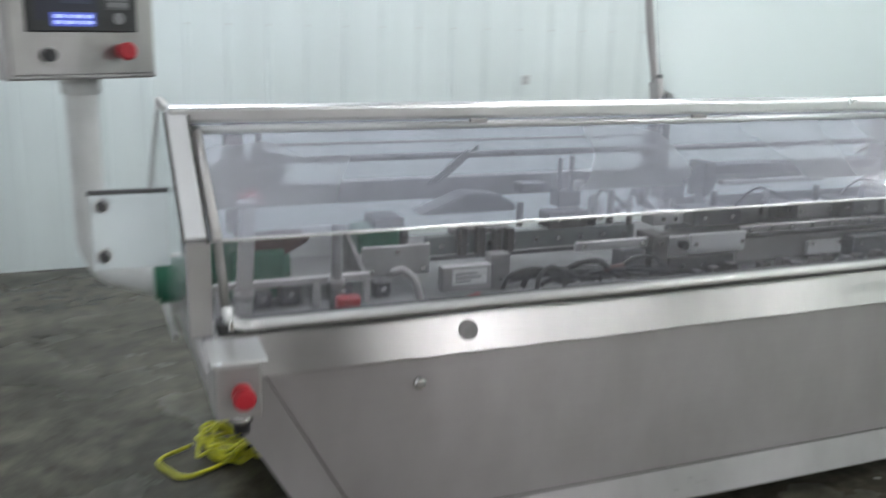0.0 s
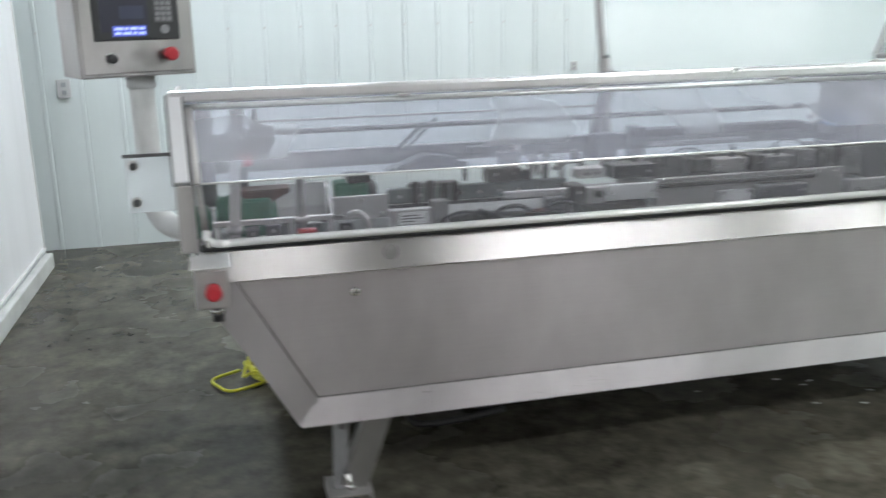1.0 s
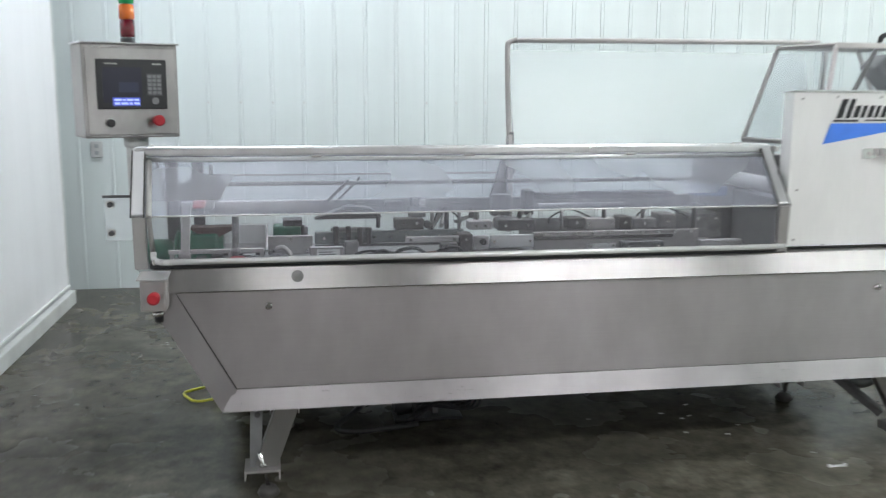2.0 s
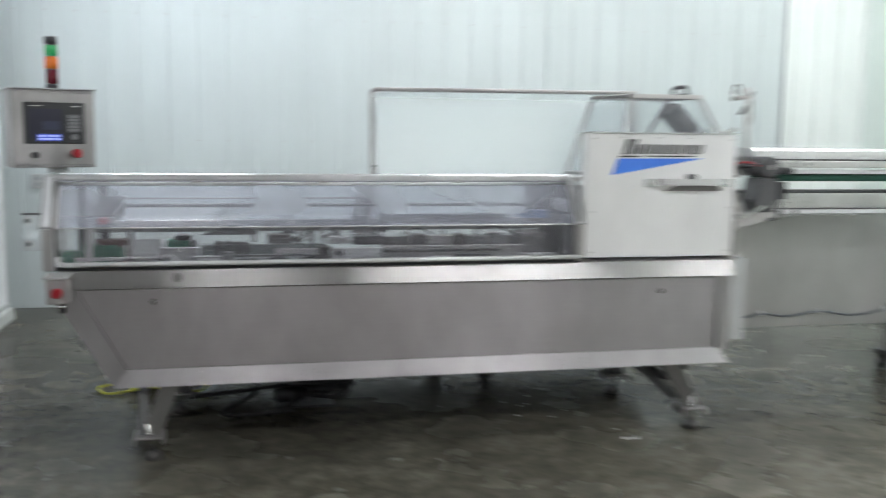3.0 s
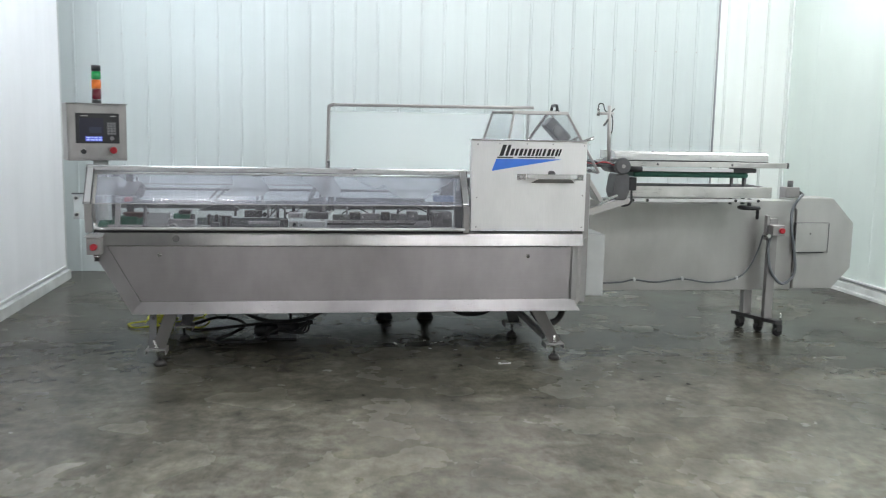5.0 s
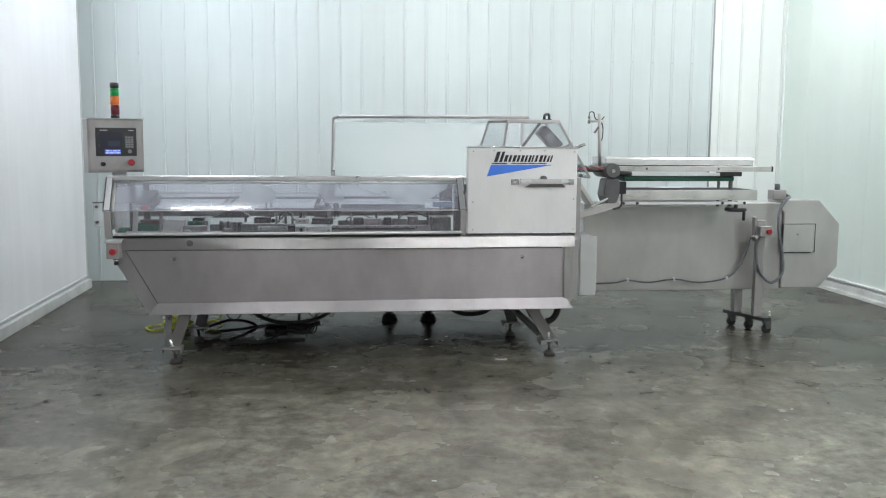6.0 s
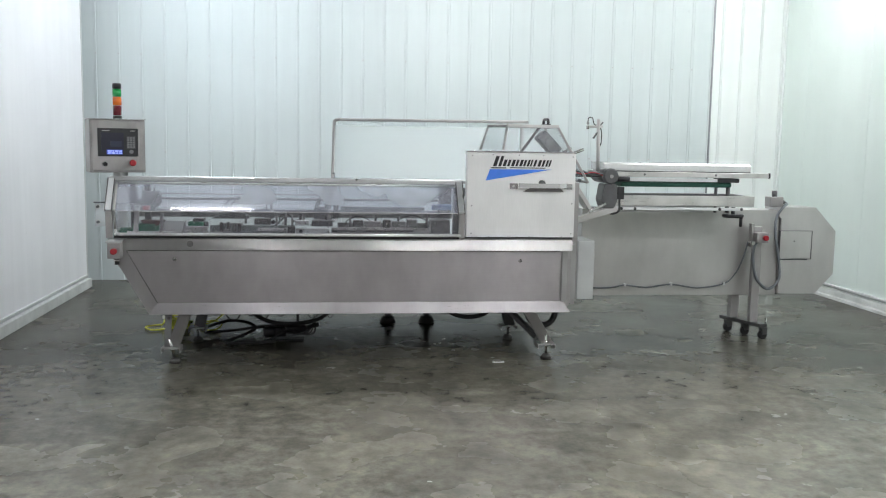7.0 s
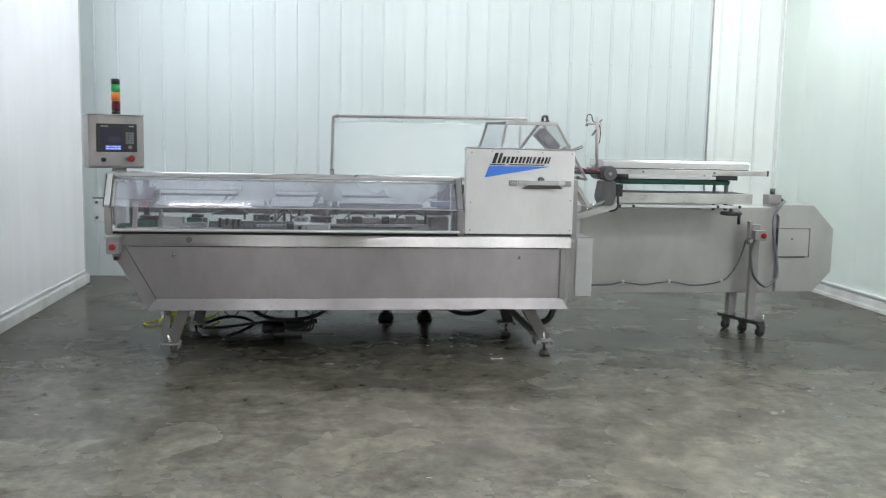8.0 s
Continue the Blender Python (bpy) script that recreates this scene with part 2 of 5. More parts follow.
glow("screen_grey", (0.022, 0.024, 0.05), 0.3)
glow("screen_field", (0.06, 0.09, 0.42), 0.5)
glow("screen_dark", (0.014, 0.014, 0.03), 0.1)
glow("tube_glow", (1.0, 1.0, 1.02), 45.0)
glow("cool_glow", (0.95, 1.0, 1.09), 1.15 * LAMP_POWER)
glow("lamp_glow", (0.99, 1.0, 1.03), LAMP_POWER)
concrete()

# ---- shapes ----


def bm_box(x0, x1, y0, y1, z0, z1, bevel=0.002, bm=None):
    own = bm is None
    bm = bm or bmesh.new()
    made = bmesh.ops.create_cube(bm, size=1.0)
    bmesh.ops.transform(bm, verts=made["verts"], matrix=Matrix.LocRotScale(((x0 + x1) / 2, (y0 + y1) / 2, (z0 + z1) / 2), None, (x1 - x0, y1 - y0, z1 - z0)))
    if bevel and own:
        bmesh.ops.bevel(bm, geom=bm.edges[:], offset=bevel, segments=2, affect="EDGES", profile=0.5)
    return bm


def bm_bar(p0, p1, w, h, bevel=0.002, up=(0, 0, 1)):
    """A rectangular bar from p0 to p1, w across and h along up."""
    p0, p1 = Vector(p0), Vector(p1)
    d = (p1 - p0)
    ahead = d.normalized()
    side = ahead.cross(Vector(up)).normalized()
    top = side.cross(ahead)
    bm = bm_box(-w / 2, w / 2, 0, d.length, -h / 2, h / 2, bevel)
    m = Matrix((side, ahead, top)).transposed().to_4x4()
    m.translation = p0
    bmesh.ops.transform(bm, verts=bm.verts, matrix=m)
    return bm


def bm_rod(p0, p1, r, seg=14, r2=None, bevel=0.0):
    p0, p1 = Vector(p0), Vector(p1)
    d = p1 - p0
    bm = bmesh.new()
    bmesh.ops.create_cone(bm, cap_ends=True, segments=seg, radius1=r, radius2=r if r2 is None else r2, depth=d.length)
    if bevel:
        rim = [e for e in bm.edges if abs(e.verts[0].co.z - e.verts[1].co.z) < 1e-6]
        bmesh.ops.bevel(bm, geom=rim, offset=bevel, segments=2, affect="EDGES")
    m = d.to_track_quat("Z", "Y").to_matrix().to_4x4()
    m.translation = (p0 + p1) / 2
    bmesh.ops.transform(bm, verts=bm.verts, matrix=m)
    for f in bm.faces:
        f.smooth = len(f.verts) == 4
    return bm


def smooth_path(points, steps=6):
    """Catmull-Rom through the points."""
    p = [Vector(q) for q in points]
    p = [2 * p[0] - p[1]] + p + [2 * p[-1] - p[-2]]
    out = []
    for a, b, c, d in zip(p, p[1:], p[2:], p[3:]):
        for k in range(steps):
            t = k / steps
            out.append(0.5 * (2 * b + (c - a) * t + (2 * a - 5 * b + 4 * c - d) * t * t + (3 * b - a - 3 * c + d) * t ** 3))
    return out + [p[-2]]


def bm_hose(points, r, seg=8, steps=6):
    path = smooth_path(points, steps)
    bm = bmesh.new()
    rings = []
    side = None
    for i, p in enumerate(path):
        d = (path[min(i + 1, len(path) - 1)] - path[max(i - 1, 0)]).normalized()
        if side is None:
            side = d.cross(Vector((0.31, 0.2, 0.93))).normalized()
        side = (side - d * side.dot(d)).normalized()
        up = d.cross(side)
        rings.append([bm.verts.new(p + r * (math.cos(a) * side + math.sin(a) * up)) for a in (2 * math.pi * k / seg for k in range(seg))])
    for a, b in zip(rings, rings[1:]):
        for k in range(seg):
            bm.faces.new((a[k], a[(k + 1) % seg], b[(k + 1) % seg], b[k])).smooth = True
    bm.faces.new(rings[0][::-1])
    bm.faces.new(rings[-1])
    bmesh.ops.recalc_face_normals(bm, faces=bm.faces)
    return bm


def bm_prism(poly, axis, a0, a1, bevel=0.0):
    """A polygon of 2D points, drawn out along an axis from a0 to a1. For y the points are (x, z), for x (y, z), for z (x, y)."""
    bm = bmesh.new()
    place = {"y": lambda p, a: (p[0], a, p[1]), "x": lambda p, a: (a, p[0], p[1]), "z": lambda p, a: (p[0], p[1], a)}[axis]
    lo = [bm.verts.new(place(p, a0)) for p in poly]
    hi = [bm.verts.new(place(p, a1)) for p in poly]
    bm.faces.new(lo)
    bm.faces.new(hi[::-1])
    n = len(poly)
    for k in range(n):
        bm.faces.new((lo[k], hi[k], hi[(k + 1) % n], lo[(k + 1) % n]))
    bmesh.ops.recalc_face_normals(bm, faces=bm.faces)
    if bevel:
        bmesh.ops.bevel(bm, geom=bm.edges[:], offset=bevel, segments=2, affect="EDGES")
    return bm


def bm_sheet(corners, thick):
    """A flat sheet on four corners, thick along its normal."""
    c = [Vector(p) for p in corners]
    n = (c[1] - c[0]).cross(c[3] - c[0]).normalized() * thick
    bm = bmesh.new()
    lo = [bm.verts.new(p) for p in c]
    hi = [bm.verts.new(p + n) for p in c]
    bm.faces.new(lo)
    bm.faces.new(hi[::-1])
    for k in range(len(c)):
        bm.faces.new((lo[k], hi[k], hi[(k + 1) % len(c)], lo[(k + 1) % len(c)]))
    bmesh.ops.recalc_face_normals(bm, faces=bm.faces)
    return bm


def mesh_of(name, bm, material):
    me = bpy.data.meshes.new(name)
    bm.to_mesh(me)
    bm.free()
    me.materials.append(MATS[material])
    return me


def thing(name, at, label, category, group=""):
    ob = new(name)
    ob.empty_display_size = 0.1
    ob.location = at
    return tagged(ob, label, category, group)


def part(name, bm, material, parent, label=""):
    ob = new(name, mesh_of(name, bm, material))
    ob.parent = parent
    if parent.type == "EMPTY" and parent.parent is None:
        ob.matrix_parent_inverse = Matrix.Translation(-parent.location)
    return tagged(ob, label)


def single(name, bm, material, label, category="", kind="", group=""):
    return tagged(new(name, mesh_of(name, bm, material)), label, category, group, kind)


# ---- the room ----
LEFT, RIGHT, BACK, REAR, TOP = -0.90, 7.03, 5.62, -11.0, 4.4
SIDE, RECESS = -2.6, 5.95
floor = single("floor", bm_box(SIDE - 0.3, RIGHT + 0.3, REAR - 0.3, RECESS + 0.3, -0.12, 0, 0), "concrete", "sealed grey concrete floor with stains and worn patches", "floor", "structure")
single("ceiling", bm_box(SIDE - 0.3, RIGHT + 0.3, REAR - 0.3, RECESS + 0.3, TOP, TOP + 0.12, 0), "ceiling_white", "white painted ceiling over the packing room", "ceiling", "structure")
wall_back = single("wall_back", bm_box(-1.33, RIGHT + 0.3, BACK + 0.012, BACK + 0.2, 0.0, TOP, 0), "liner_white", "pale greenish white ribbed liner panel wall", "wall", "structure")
single("wall_recess", bm_box(SIDE - 0.2, -1.33, RECESS, RECESS + 0.2, 0.0, TOP, 0), "smooth_white", "plain pale wall behind the opening", "wall", "structure")
single("wall_side", bm_box(SIDE - 0.2, SIDE, REAR, RECESS, 0.0, TOP, 0), "smooth_white", "plain pale wall closing the space behind the opening", "wall", "structure")


def along(off):
    """The line of the partition, set off into the room: straight at first, then turning slightly inward to its free end."""
    return [(LEFT + off, REAR), (LEFT + off, 2.4), (LEFT + 0.05 + off, 5.15)]


def strip_along(o0, o1, z0, z1, bevel=0.0):
    return bm_prism(along(o0) + along(o1)[::-1], "z", z0, z1, bevel)


wall_left = single("wall_left", strip_along(0, -0.14, 0.0, TOP), "smooth_white", "smooth white partition with faint vertical streaks and a free end", "wall", "structure")
for y in (-8.6, -6.16, -3.72, -1.28, 1.16):
    part("seam", bm_box(LEFT, LEFT + 0.003, y - 0.004, y + 0.004, 0.13, TOP, 0), "kerb_white", wall_left)
part("end_trim", bm_box(LEFT - 0.095, LEFT + 0.057, 5.151, 5.17, 0.0, TOP, 0.002), "kerb_white", wall_left, "white folded end trim")
jamb = single("door_jamb", bm_box(-1.33, -1.13, BACK - 0.10, BACK + 0.011, 0.02, TOP, 0.006), "corner_white", "bright white scuffed jamb beside the opening", "door jamb", "structure")
part("foot_plate", bm_box(-1.335, -1.10, BACK - 0.104, BACK - 0.0125, 0.0, 0.075, 0.003), "grey_box", jamb, "grey scuffed foot plate")
for x, z in ((-1.31, 0.62), (-1.30, 0.52), (-1.29, 0.30), (-1.22, 1.12)):
    part("scuff", bm_box(x, x + 0.03, BACK - 0.1025, BACK - 0.1005, z, z + 0.012, 0), "dark_steel", jamb)
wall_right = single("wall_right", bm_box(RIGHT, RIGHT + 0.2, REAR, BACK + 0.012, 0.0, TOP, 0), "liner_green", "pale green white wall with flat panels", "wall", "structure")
single("wall_front", bm_box(SIDE - 0.2, RIGHT + 0.2, REAR - 0.2, REAR, 0.0, TOP, 0), "far_wall", "plain grey wall closing the room", "wall", "structure")
kerb_left = single("kerb_left", strip_along(0.05, 0.0, 0.0, 0.095, 0.004), "kerb_white", "low white painted kerb along the smooth wall", "kerb", "structure")
part("lip", strip_along(0.016, 0.0, 0.118, 0.130), "kerb_white", kerb_left, "thin white trim strip")
part("gap", strip_along(0.006, 0.0, 0.097, 0.117), "grey_box", kerb_left, "grey joint under the trim")
kerb_right = single("kerb_right", bm_prism([(RIGHT, 0), (RIGHT - 0.075, 0), (RIGHT - 0.07, 0.03), (RIGHT - 0.045, 0.035), (RIGHT - 0.04, 0.095), (RIGHT, 0.10)], "y", REAR, BACK, 0.003), "kerb_white", "stepped white painted kerb along the wall", "kerb", "structure")
part("lip", bm_box(RIGHT - 0.03, RIGHT - 0.0005, REAR, BACK - 0.01, 0.122, 0.14, 0.003), "white_plastic", kerb_right, "thin white trim strip")
part("gap", bm_box(RIGHT - 0.006, RIGHT - 0.0005, REAR, BACK - 0.01, 0.102, 0.121, 0), "grey_box", kerb_right, "grey joint under the trim")

crack = bmesh.new()
path = smooth_path([(-0.6, -0.02, 0), (-0.4, 0.10, 0), (-0.25, 0.15, 0), (-0.08, 0.27, 0), (0.09, 0.37, 0), (0.18, 0.44, 0), (0.26, 0.55, 0), (0.38, 0.75, 0)], 8)
last = None
for k, q in enumerate(path):
    w = 0.0035 * (1 - 0.8 * k / len(path)) * (0.6 + 0.4 * math.sin(2.3 * k) ** 2)
    row = [crack.verts.new((q.x + 0.004 * math.sin(1.7 * k), q.y - w, 0.0008)), crack.verts.new((q.x + 0.004 * math.sin(1.7 * k), q.y + w, 0.0008))]
    if last:
        crack.faces.new((last[0], row[0], row[1], last[1]))
    last = row
part("crack", crack, "black_rubber", floor, "fine dark crack in the concrete")

# ---- the packing machine ----
machine = thing("packaging_machine", (1.8, 2.1, 0), "long stainless steel packaging machine with clear hinged covers on levelling feet", "machine")
FRONT = 1.65

body = part("body", bm_prism([(0.188, 0.815), (0.188, 0.76), (0.455, 0.375), (3.40, 0.375), (3.43, 0.42), (3.43, 0.815)], "y", FRONT + 0.02, 2.52, 0.004), "dull_steel", machine)
# unseen block, added to keep wall reflections and rear light off the floor below
part("rear_shade_block", bm_box(0.42, 3.40, 2.525, 3.40, 0.20, 0.62, 0.004), "grey_cast", machine, "unseen dark block behind the body that shades the floor")
part("front_panel", bm_prism([(0.292, 0.808), (0.497, 0.44), (3.345, 0.44), (3.345, 0.808)], "y", FRONT, FRONT + 0.018, 0.001), "panel_steel", machine, "flat grey stainless front panel")
part("top_rail", bm_prism([(FRONT - 0.024, 0.810), (FRONT + 0.006, 0.887), (FRONT + 0.12, 0.887), (FRONT + 0.12, 0.810)], "x", 0.215, 3.43, 0.002), "brushed_steel", machine, "sloping brushed steel top rail")
part("bottom_rail", bm_sheet([(0.44, FRONT - 0.010, 0.358), (3.425, FRONT - 0.010, 0.358), (3.365, FRONT + 0.010, 0.436), (0.485, FRONT + 0.010, 0.436)], 0.018), "satin_rail", machine, "pale brushed bottom rail")
part("left_rail", bm_prism([(0.215, 0.845), (0.205, 0.77), (0.437, 0.360), (0.465, 0.360), (0.493, 0.436), (0.288, 0.812), (0.27, 0.845)], "y", FRONT - 0.012, FRONT + 0.05, 0.002), "satin_rail", machine)
part("right_rail", bm_sheet([(3.349, FRONT - 0.006, 0.44), (3.475, FRONT + 0.09, 0.40), (3.475, FRONT + 0.09, 0.855), (3.349, FRONT - 0.006, 0.808)], 0.012), "dull_steel", machine)
for x, z in ((0.615, 0.747), (3.045, 0.738)):
    lock = part("latch", bm_rod((x, FRONT - 0.012, z), (x, FRONT + 0.002, z), 0.013, 16, bevel=0.003), "bright_steel", machine, "round chrome panel latch")
    part("slot", bm_box(x - 0.01, x + 0.01, FRONT - 0.0145, FRONT - 0.0115, z - 0.0025, z + 0.0025, 0), "dark_steel", lock)
part("panel_gap", bm_box(0.294, 3.346, FRONT - 0.001, FRONT + 0.004, 0.8083, 0.8099, 0), "worn_dark", machine, "dark joint over the panel")
part("panel_lip", bm_prism([(FRONT + 0.001, 0.8075), (FRONT - 0.005, 0.8045), (FRONT - 0.005, 0.8025), (FRONT + 0.001, 0.8015)], "x", 0.300, 3.34), "bright_steel", machine, "bright folded panel edge")
part("panel_gap", bm_box(0.497, 3.346, FRONT - 0.0035, FRONT + 0.004, 0.4365, 0.4415, 0), "worn_dark", machine)
part("panel_gap", bm_bar((0.290, FRONT - 0.0035, 0.808), (0.495, FRONT - 0.0035, 0.438), 0.004, 0.003, 0, (0, 1, 0)), "worn_dark", machine)
part("plug", bm_rod((0.72, FRONT - 0.002, 0.8515), (0.72, FRONT - 0.0095, 0.8545), 0.022, 20), "plug_steel", machine, "round flush steel plug in the rail")

# emergency stop on the front corner
estop = part("stop_box", bm_box(0.186, 0.272, 1.555, 1.645, 0.76, 0.868, 0.006), "dull_steel", machine, "small steel emergency stop box")
part("lid", bm_prism([(1.54, 0.872), (1.65, 0.882), (1.65, 0.886), (1.54, 0.876)], "x", 0.178, 0.282, 0.001), "polished_steel", estop)
part("button", bm_rod((0.234, 1.515, 0.812), (0.234, 1.535, 0.812), 0.0215, 20, bevel=0.006), "red_plastic", estop, "red mushroom push button")
part("collar", bm_rod((0.234, 1.535, 0.812), (0.234, 1.556, 0.812), 0.02, 16), "red_plastic", estop)
part("gland", bm_rod((0.24, 1.60, 0.715), (0.24, 1.60, 0.755), 0.016, 12), "black_plastic", estop)
part("gland_nut", bm_rod((0.24, 1.60, 0.738), (0.24, 1.60, 0.752), 0.022, 6), "bright_steel", estop)

# legs on levelling feet


def machine_leg(top, foot, lean, material="leg_steel"):
    """A slanting flat leg on a channel-shaped foot plate with a levelling foot on a leaning bolt."""
    t, f = Vector(top), Vector(foot)
    leg = part("leg", bm_bar(t, f + Vector((0.012, -0.01, 0.12)), 0.08, 0.05, 0.003, (0, 1, 0.1)), material, machine)
    plate = part("foot_plate", bm_box(f.x - 0.066, f.x + 0.066, f.y - 0.07, f.y + 0.06, 0.112, 0.12, 0.001), "dull_steel", leg)
    for e in (-0.066, 0.060):
        part("turned_edge", bm_box(f.x + e, f.x + e + 0.006, f.y - 0.07, f.y + 0.06, 0.084, 0.1115, 0.001), "dull_steel", plate)
    high, low = Vector((f.x - 0.008, f.y - 0.052, 0.185)), Vector((f.x + lean, f.y - 0.004, 0.03))
    part("bolt", bm_rod(low, high, 0.009, 10), "bright_steel", leg)
    for k in (0.42, 0.60):
        q = low.lerp(high, k)
        part("nut", bm_rod(q, q + Vector((0, 0, 0.013)), 0.017, 6), "bright_steel", leg)
    part("foot_pad", bm_rod((low.x, low.y, 0.0), (low.x, low.y, 0.038), 0.047, 22, 0.026, 0.008), "worn_dark", leg, "dark rubber levelling pad")
    return leg


front_leg = machine_leg((0.69, 1.70, 0.40), (0.575, 1.715, 0), 0.02)
gusset = part("gusset", bm_bar((0.560, 1.690, 0.375), (0.550, 1.690, 0.121), 0.012, 0.045, 0.002, (1, 0, 0)), "grey_cast", front_leg, "flat upright plate with a bolt hole")
part("hole", bm_rod((0.562, 1.6815, 0.325), (0.562, 1.6845, 0.325), 0.011, 14), "worn_dark", gusset)
# rear legs get darker paint than the front: under-machine shade put into the colour
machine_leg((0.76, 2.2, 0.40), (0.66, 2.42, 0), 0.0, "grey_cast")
front_leg = machine_leg((3.11, 1.70, 0.40), (3.262, 1.715, 0), 0.012)
# brace colour carries the same shade under the machine
part("brace", bm_bar((2.99, 2.05, 0.36), (3.22, 1.79, 0.14), 0.05, 0.03, 0.003), "motor_grey", front_leg, "diagonal brace, darkened for the shade under the machine")
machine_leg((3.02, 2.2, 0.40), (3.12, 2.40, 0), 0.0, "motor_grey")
for x in (2.19, 2.53):
    post = part("rear_post", bm_rod((x, 3.1, 0.05), (x, 3.1, 0.5), 0.03, 14), "dark_steel", machine)
    part("foot", bm_rod((x, 3.1, 0.0), (x, 3.1, 0.06), 0.075, 18, 0.05, 0.006), "black_rubber", post)
part("rear_beam", bm_box(2.1, 2.62, 3.03, 3.14, 0.5, 0.56, 0.003), "dark_steel", machine)

# hinged clear cover over the infeed
cover = part("cover_frame", bm_bar((0.15, 1.845, 1.29), (2.63, 1.845, 1.29), 0.05, 0.035, 0.009), "frame_steel", machine, "polished steel cover frame")
PZ0, PZ1 = 0.965, 1.105
P0, P1, P2 = Vector((0, 1.675, 0.89)), Vector((0, 1.665, 1.075)), Vector((0, 1.83, 1.275))


def at_x(x, v):
    return Vector((x, v.y, v.z))


for low, high, w, mat in ((0.1755, 0.167, 0.042, "soft_steel"), (2.612, 2.612, 0.045, "frame_steel")):
    part("lower_upright", bm_bar(at_x(low + 0.004, P0), at_x(low + 0.004, P1), 0.044, 0.03, 0.003, (0, 1, 0)), "dull_steel", cover)
    part("sloping_upright", bm_bar(at_x(low, P1), at_x(high, P2) + Vector((0, 0.012, 0.02)), w, 0.03, 0.006, (0, 1, 0)), mat, cover)
    for e in (-w / 2 - 0.001, w / 2 + 0.001):
        part("dark_edge", bm_bar(at_x(low + e, P1) + Vector((0, -0.014, 0)), at_x(high + e, P2) + Vector((0, -0.003, 0.02)), 0.005, 0.006, 0, (0, 1, 0)), "worn_dark", cover)
part("upper_rod", bm_rod((0.19, 1.815, 1.262), (2.60, 1.815, 1.262), 0.009, 12), "frame_steel", cover)
part("handle_rod", bm_rod((0.25, 1.615, 0.921), (2.60, 1.615, 0.921), 0.011, 14), "polished_steel", cover, "long polished steel handle rod")
for x in (0.23, 2.585):
    part("rod_bracket", bm_bar((x, 1.615, 0.921), (x, 1.672, 0.921), 0.012, 0.02, 0.002), "bright_steel", cover)
part("front_pane", bm_sheet([at_x(0.196, P0), at_x(2.59, P0), at_x(2.59, P1), at_x(0.196, P1)], 0.004), "clear_front", cover, "clear plastic window")
part("sloping_pane", bm_sheet([at_x(0.196, P1), at_x(2.59, P1), at_x(2.59, P2), at_x(0.196, P2)], 0.004), "clear_pane", cover, "hazy clear plastic window")
part("inner_rod", bm_rod(at_x(0.226, P0) + Vector((0, -0.03, 0.035)), at_x(0.214, P1) + Vector((0, -0.012, 0)), 0.009, 12), "leg_steel", cover)
part("inner_rod", bm_rod(at_x(0.214, P1) + Vector((0, -0.012, 0)), at_x(0.203, P2) + Vector((0, -0.012, -0.012)), 0.010, 12), "grey_steel", cover)
part("rod_elbow", bm_hose([(0.226, 1.646, 0.95), (0.227, 1.636, 0.932), (0.240, 1.622, 0.924), (0.262, 1.615, 0.921), (0.29, 1.615, 0.921)], 0.011, 12), "polished_steel", cover)
part("bend_strip", bm_box(0.196, 2.59, 1.6565, 1.6610, 1.0725, 1.0785, 0.002), "polished_steel", cover)
END = [(1.69, 0.885), (1.68, 1.075), (1.845, 1.285), (2.20, 1.285), (2.58, 1.03), (2.66, 0.76), (2.05, 0.76)]
part("end_pane", bm_prism(END, "x", 0.158, 0.163), "clear_guard", cover, "clear plastic end window")
for k in range(2, 6):
    (y0, z0), (y1, z1) = END[k], END[k + 1]
    part("end_edge", bm_bar((0.166, y0, z0), (0.166, y1, z1), 0.018, 0.012, 0.001, (1, 0, 0)), "grey_steel", cover)
plate = part("latch_plate", bm_box(0.0, 0.162, 2.03, 2.038, PZ0 - 0.03, PZ1, 0.002), "hazy_plate", cover, "cloudy plastic latch plate beside the end window")
for z in (0.967, 1.078):
    part("bolt", bm_rod((0.024, 2.008, z), (0.024, 2.03, z), 0.011, 6), "dark_steel", plate)
    part("washer", bm_rod((0.024, 2.026, z), (0.024, 2.0298, z), 0.017, 14), "grey_steel", plate)
part("plate_edge", bm_box(-0.004, 0.162, 2.02, 2.0295, PZ1 - 0.002, PZ1 + 0.008, 0), "dark_steel", plate)
for x in (0.8, 1.38, 2.03):
    part("hinge", bm_box(x - 0.02, x + 0.02, 1.80, 1.812, 1.268, 1.276, 0.001), "dull_steel", cover)
part("back_rail", bm_box(0.19, 2.63, 1.872, 1.9, 1.283, 1.3, 0.002), "grey_steel", cover)

# infeed works under the cover
part("gasket", bm_box(0.21, 2.63, 1.660, 1.70, 0.8895, 0.911, 0.002), "black_rubber", machine)
part("deck", bm_box(0.20, 2.65, 1.775, 2.50, 0.82, 0.835, 0.002), "grey_cast", machine)
part("rear_beam", bm_box(0.22, 2.65, 2.42, 2.47, 0.975, 1.035, 0.003), "dimmed_steel", machine)
part("guide_rail", bm_rod((0.43, 2.25, 1.128), (2.62, 2.25, 1.128), 0.009, 10), "dimmed_steel", machine)
part("guide_rail", bm_box(0.40, 1.62, 2.30, 2.31, 1.156, 1.164, 0.002), "dull_steel", machine)
part("front_sill", bm_box(0.22, 2.6, 1.80, 1.815, 0.835, 0.850, 0.002), "worn_dark", machine)


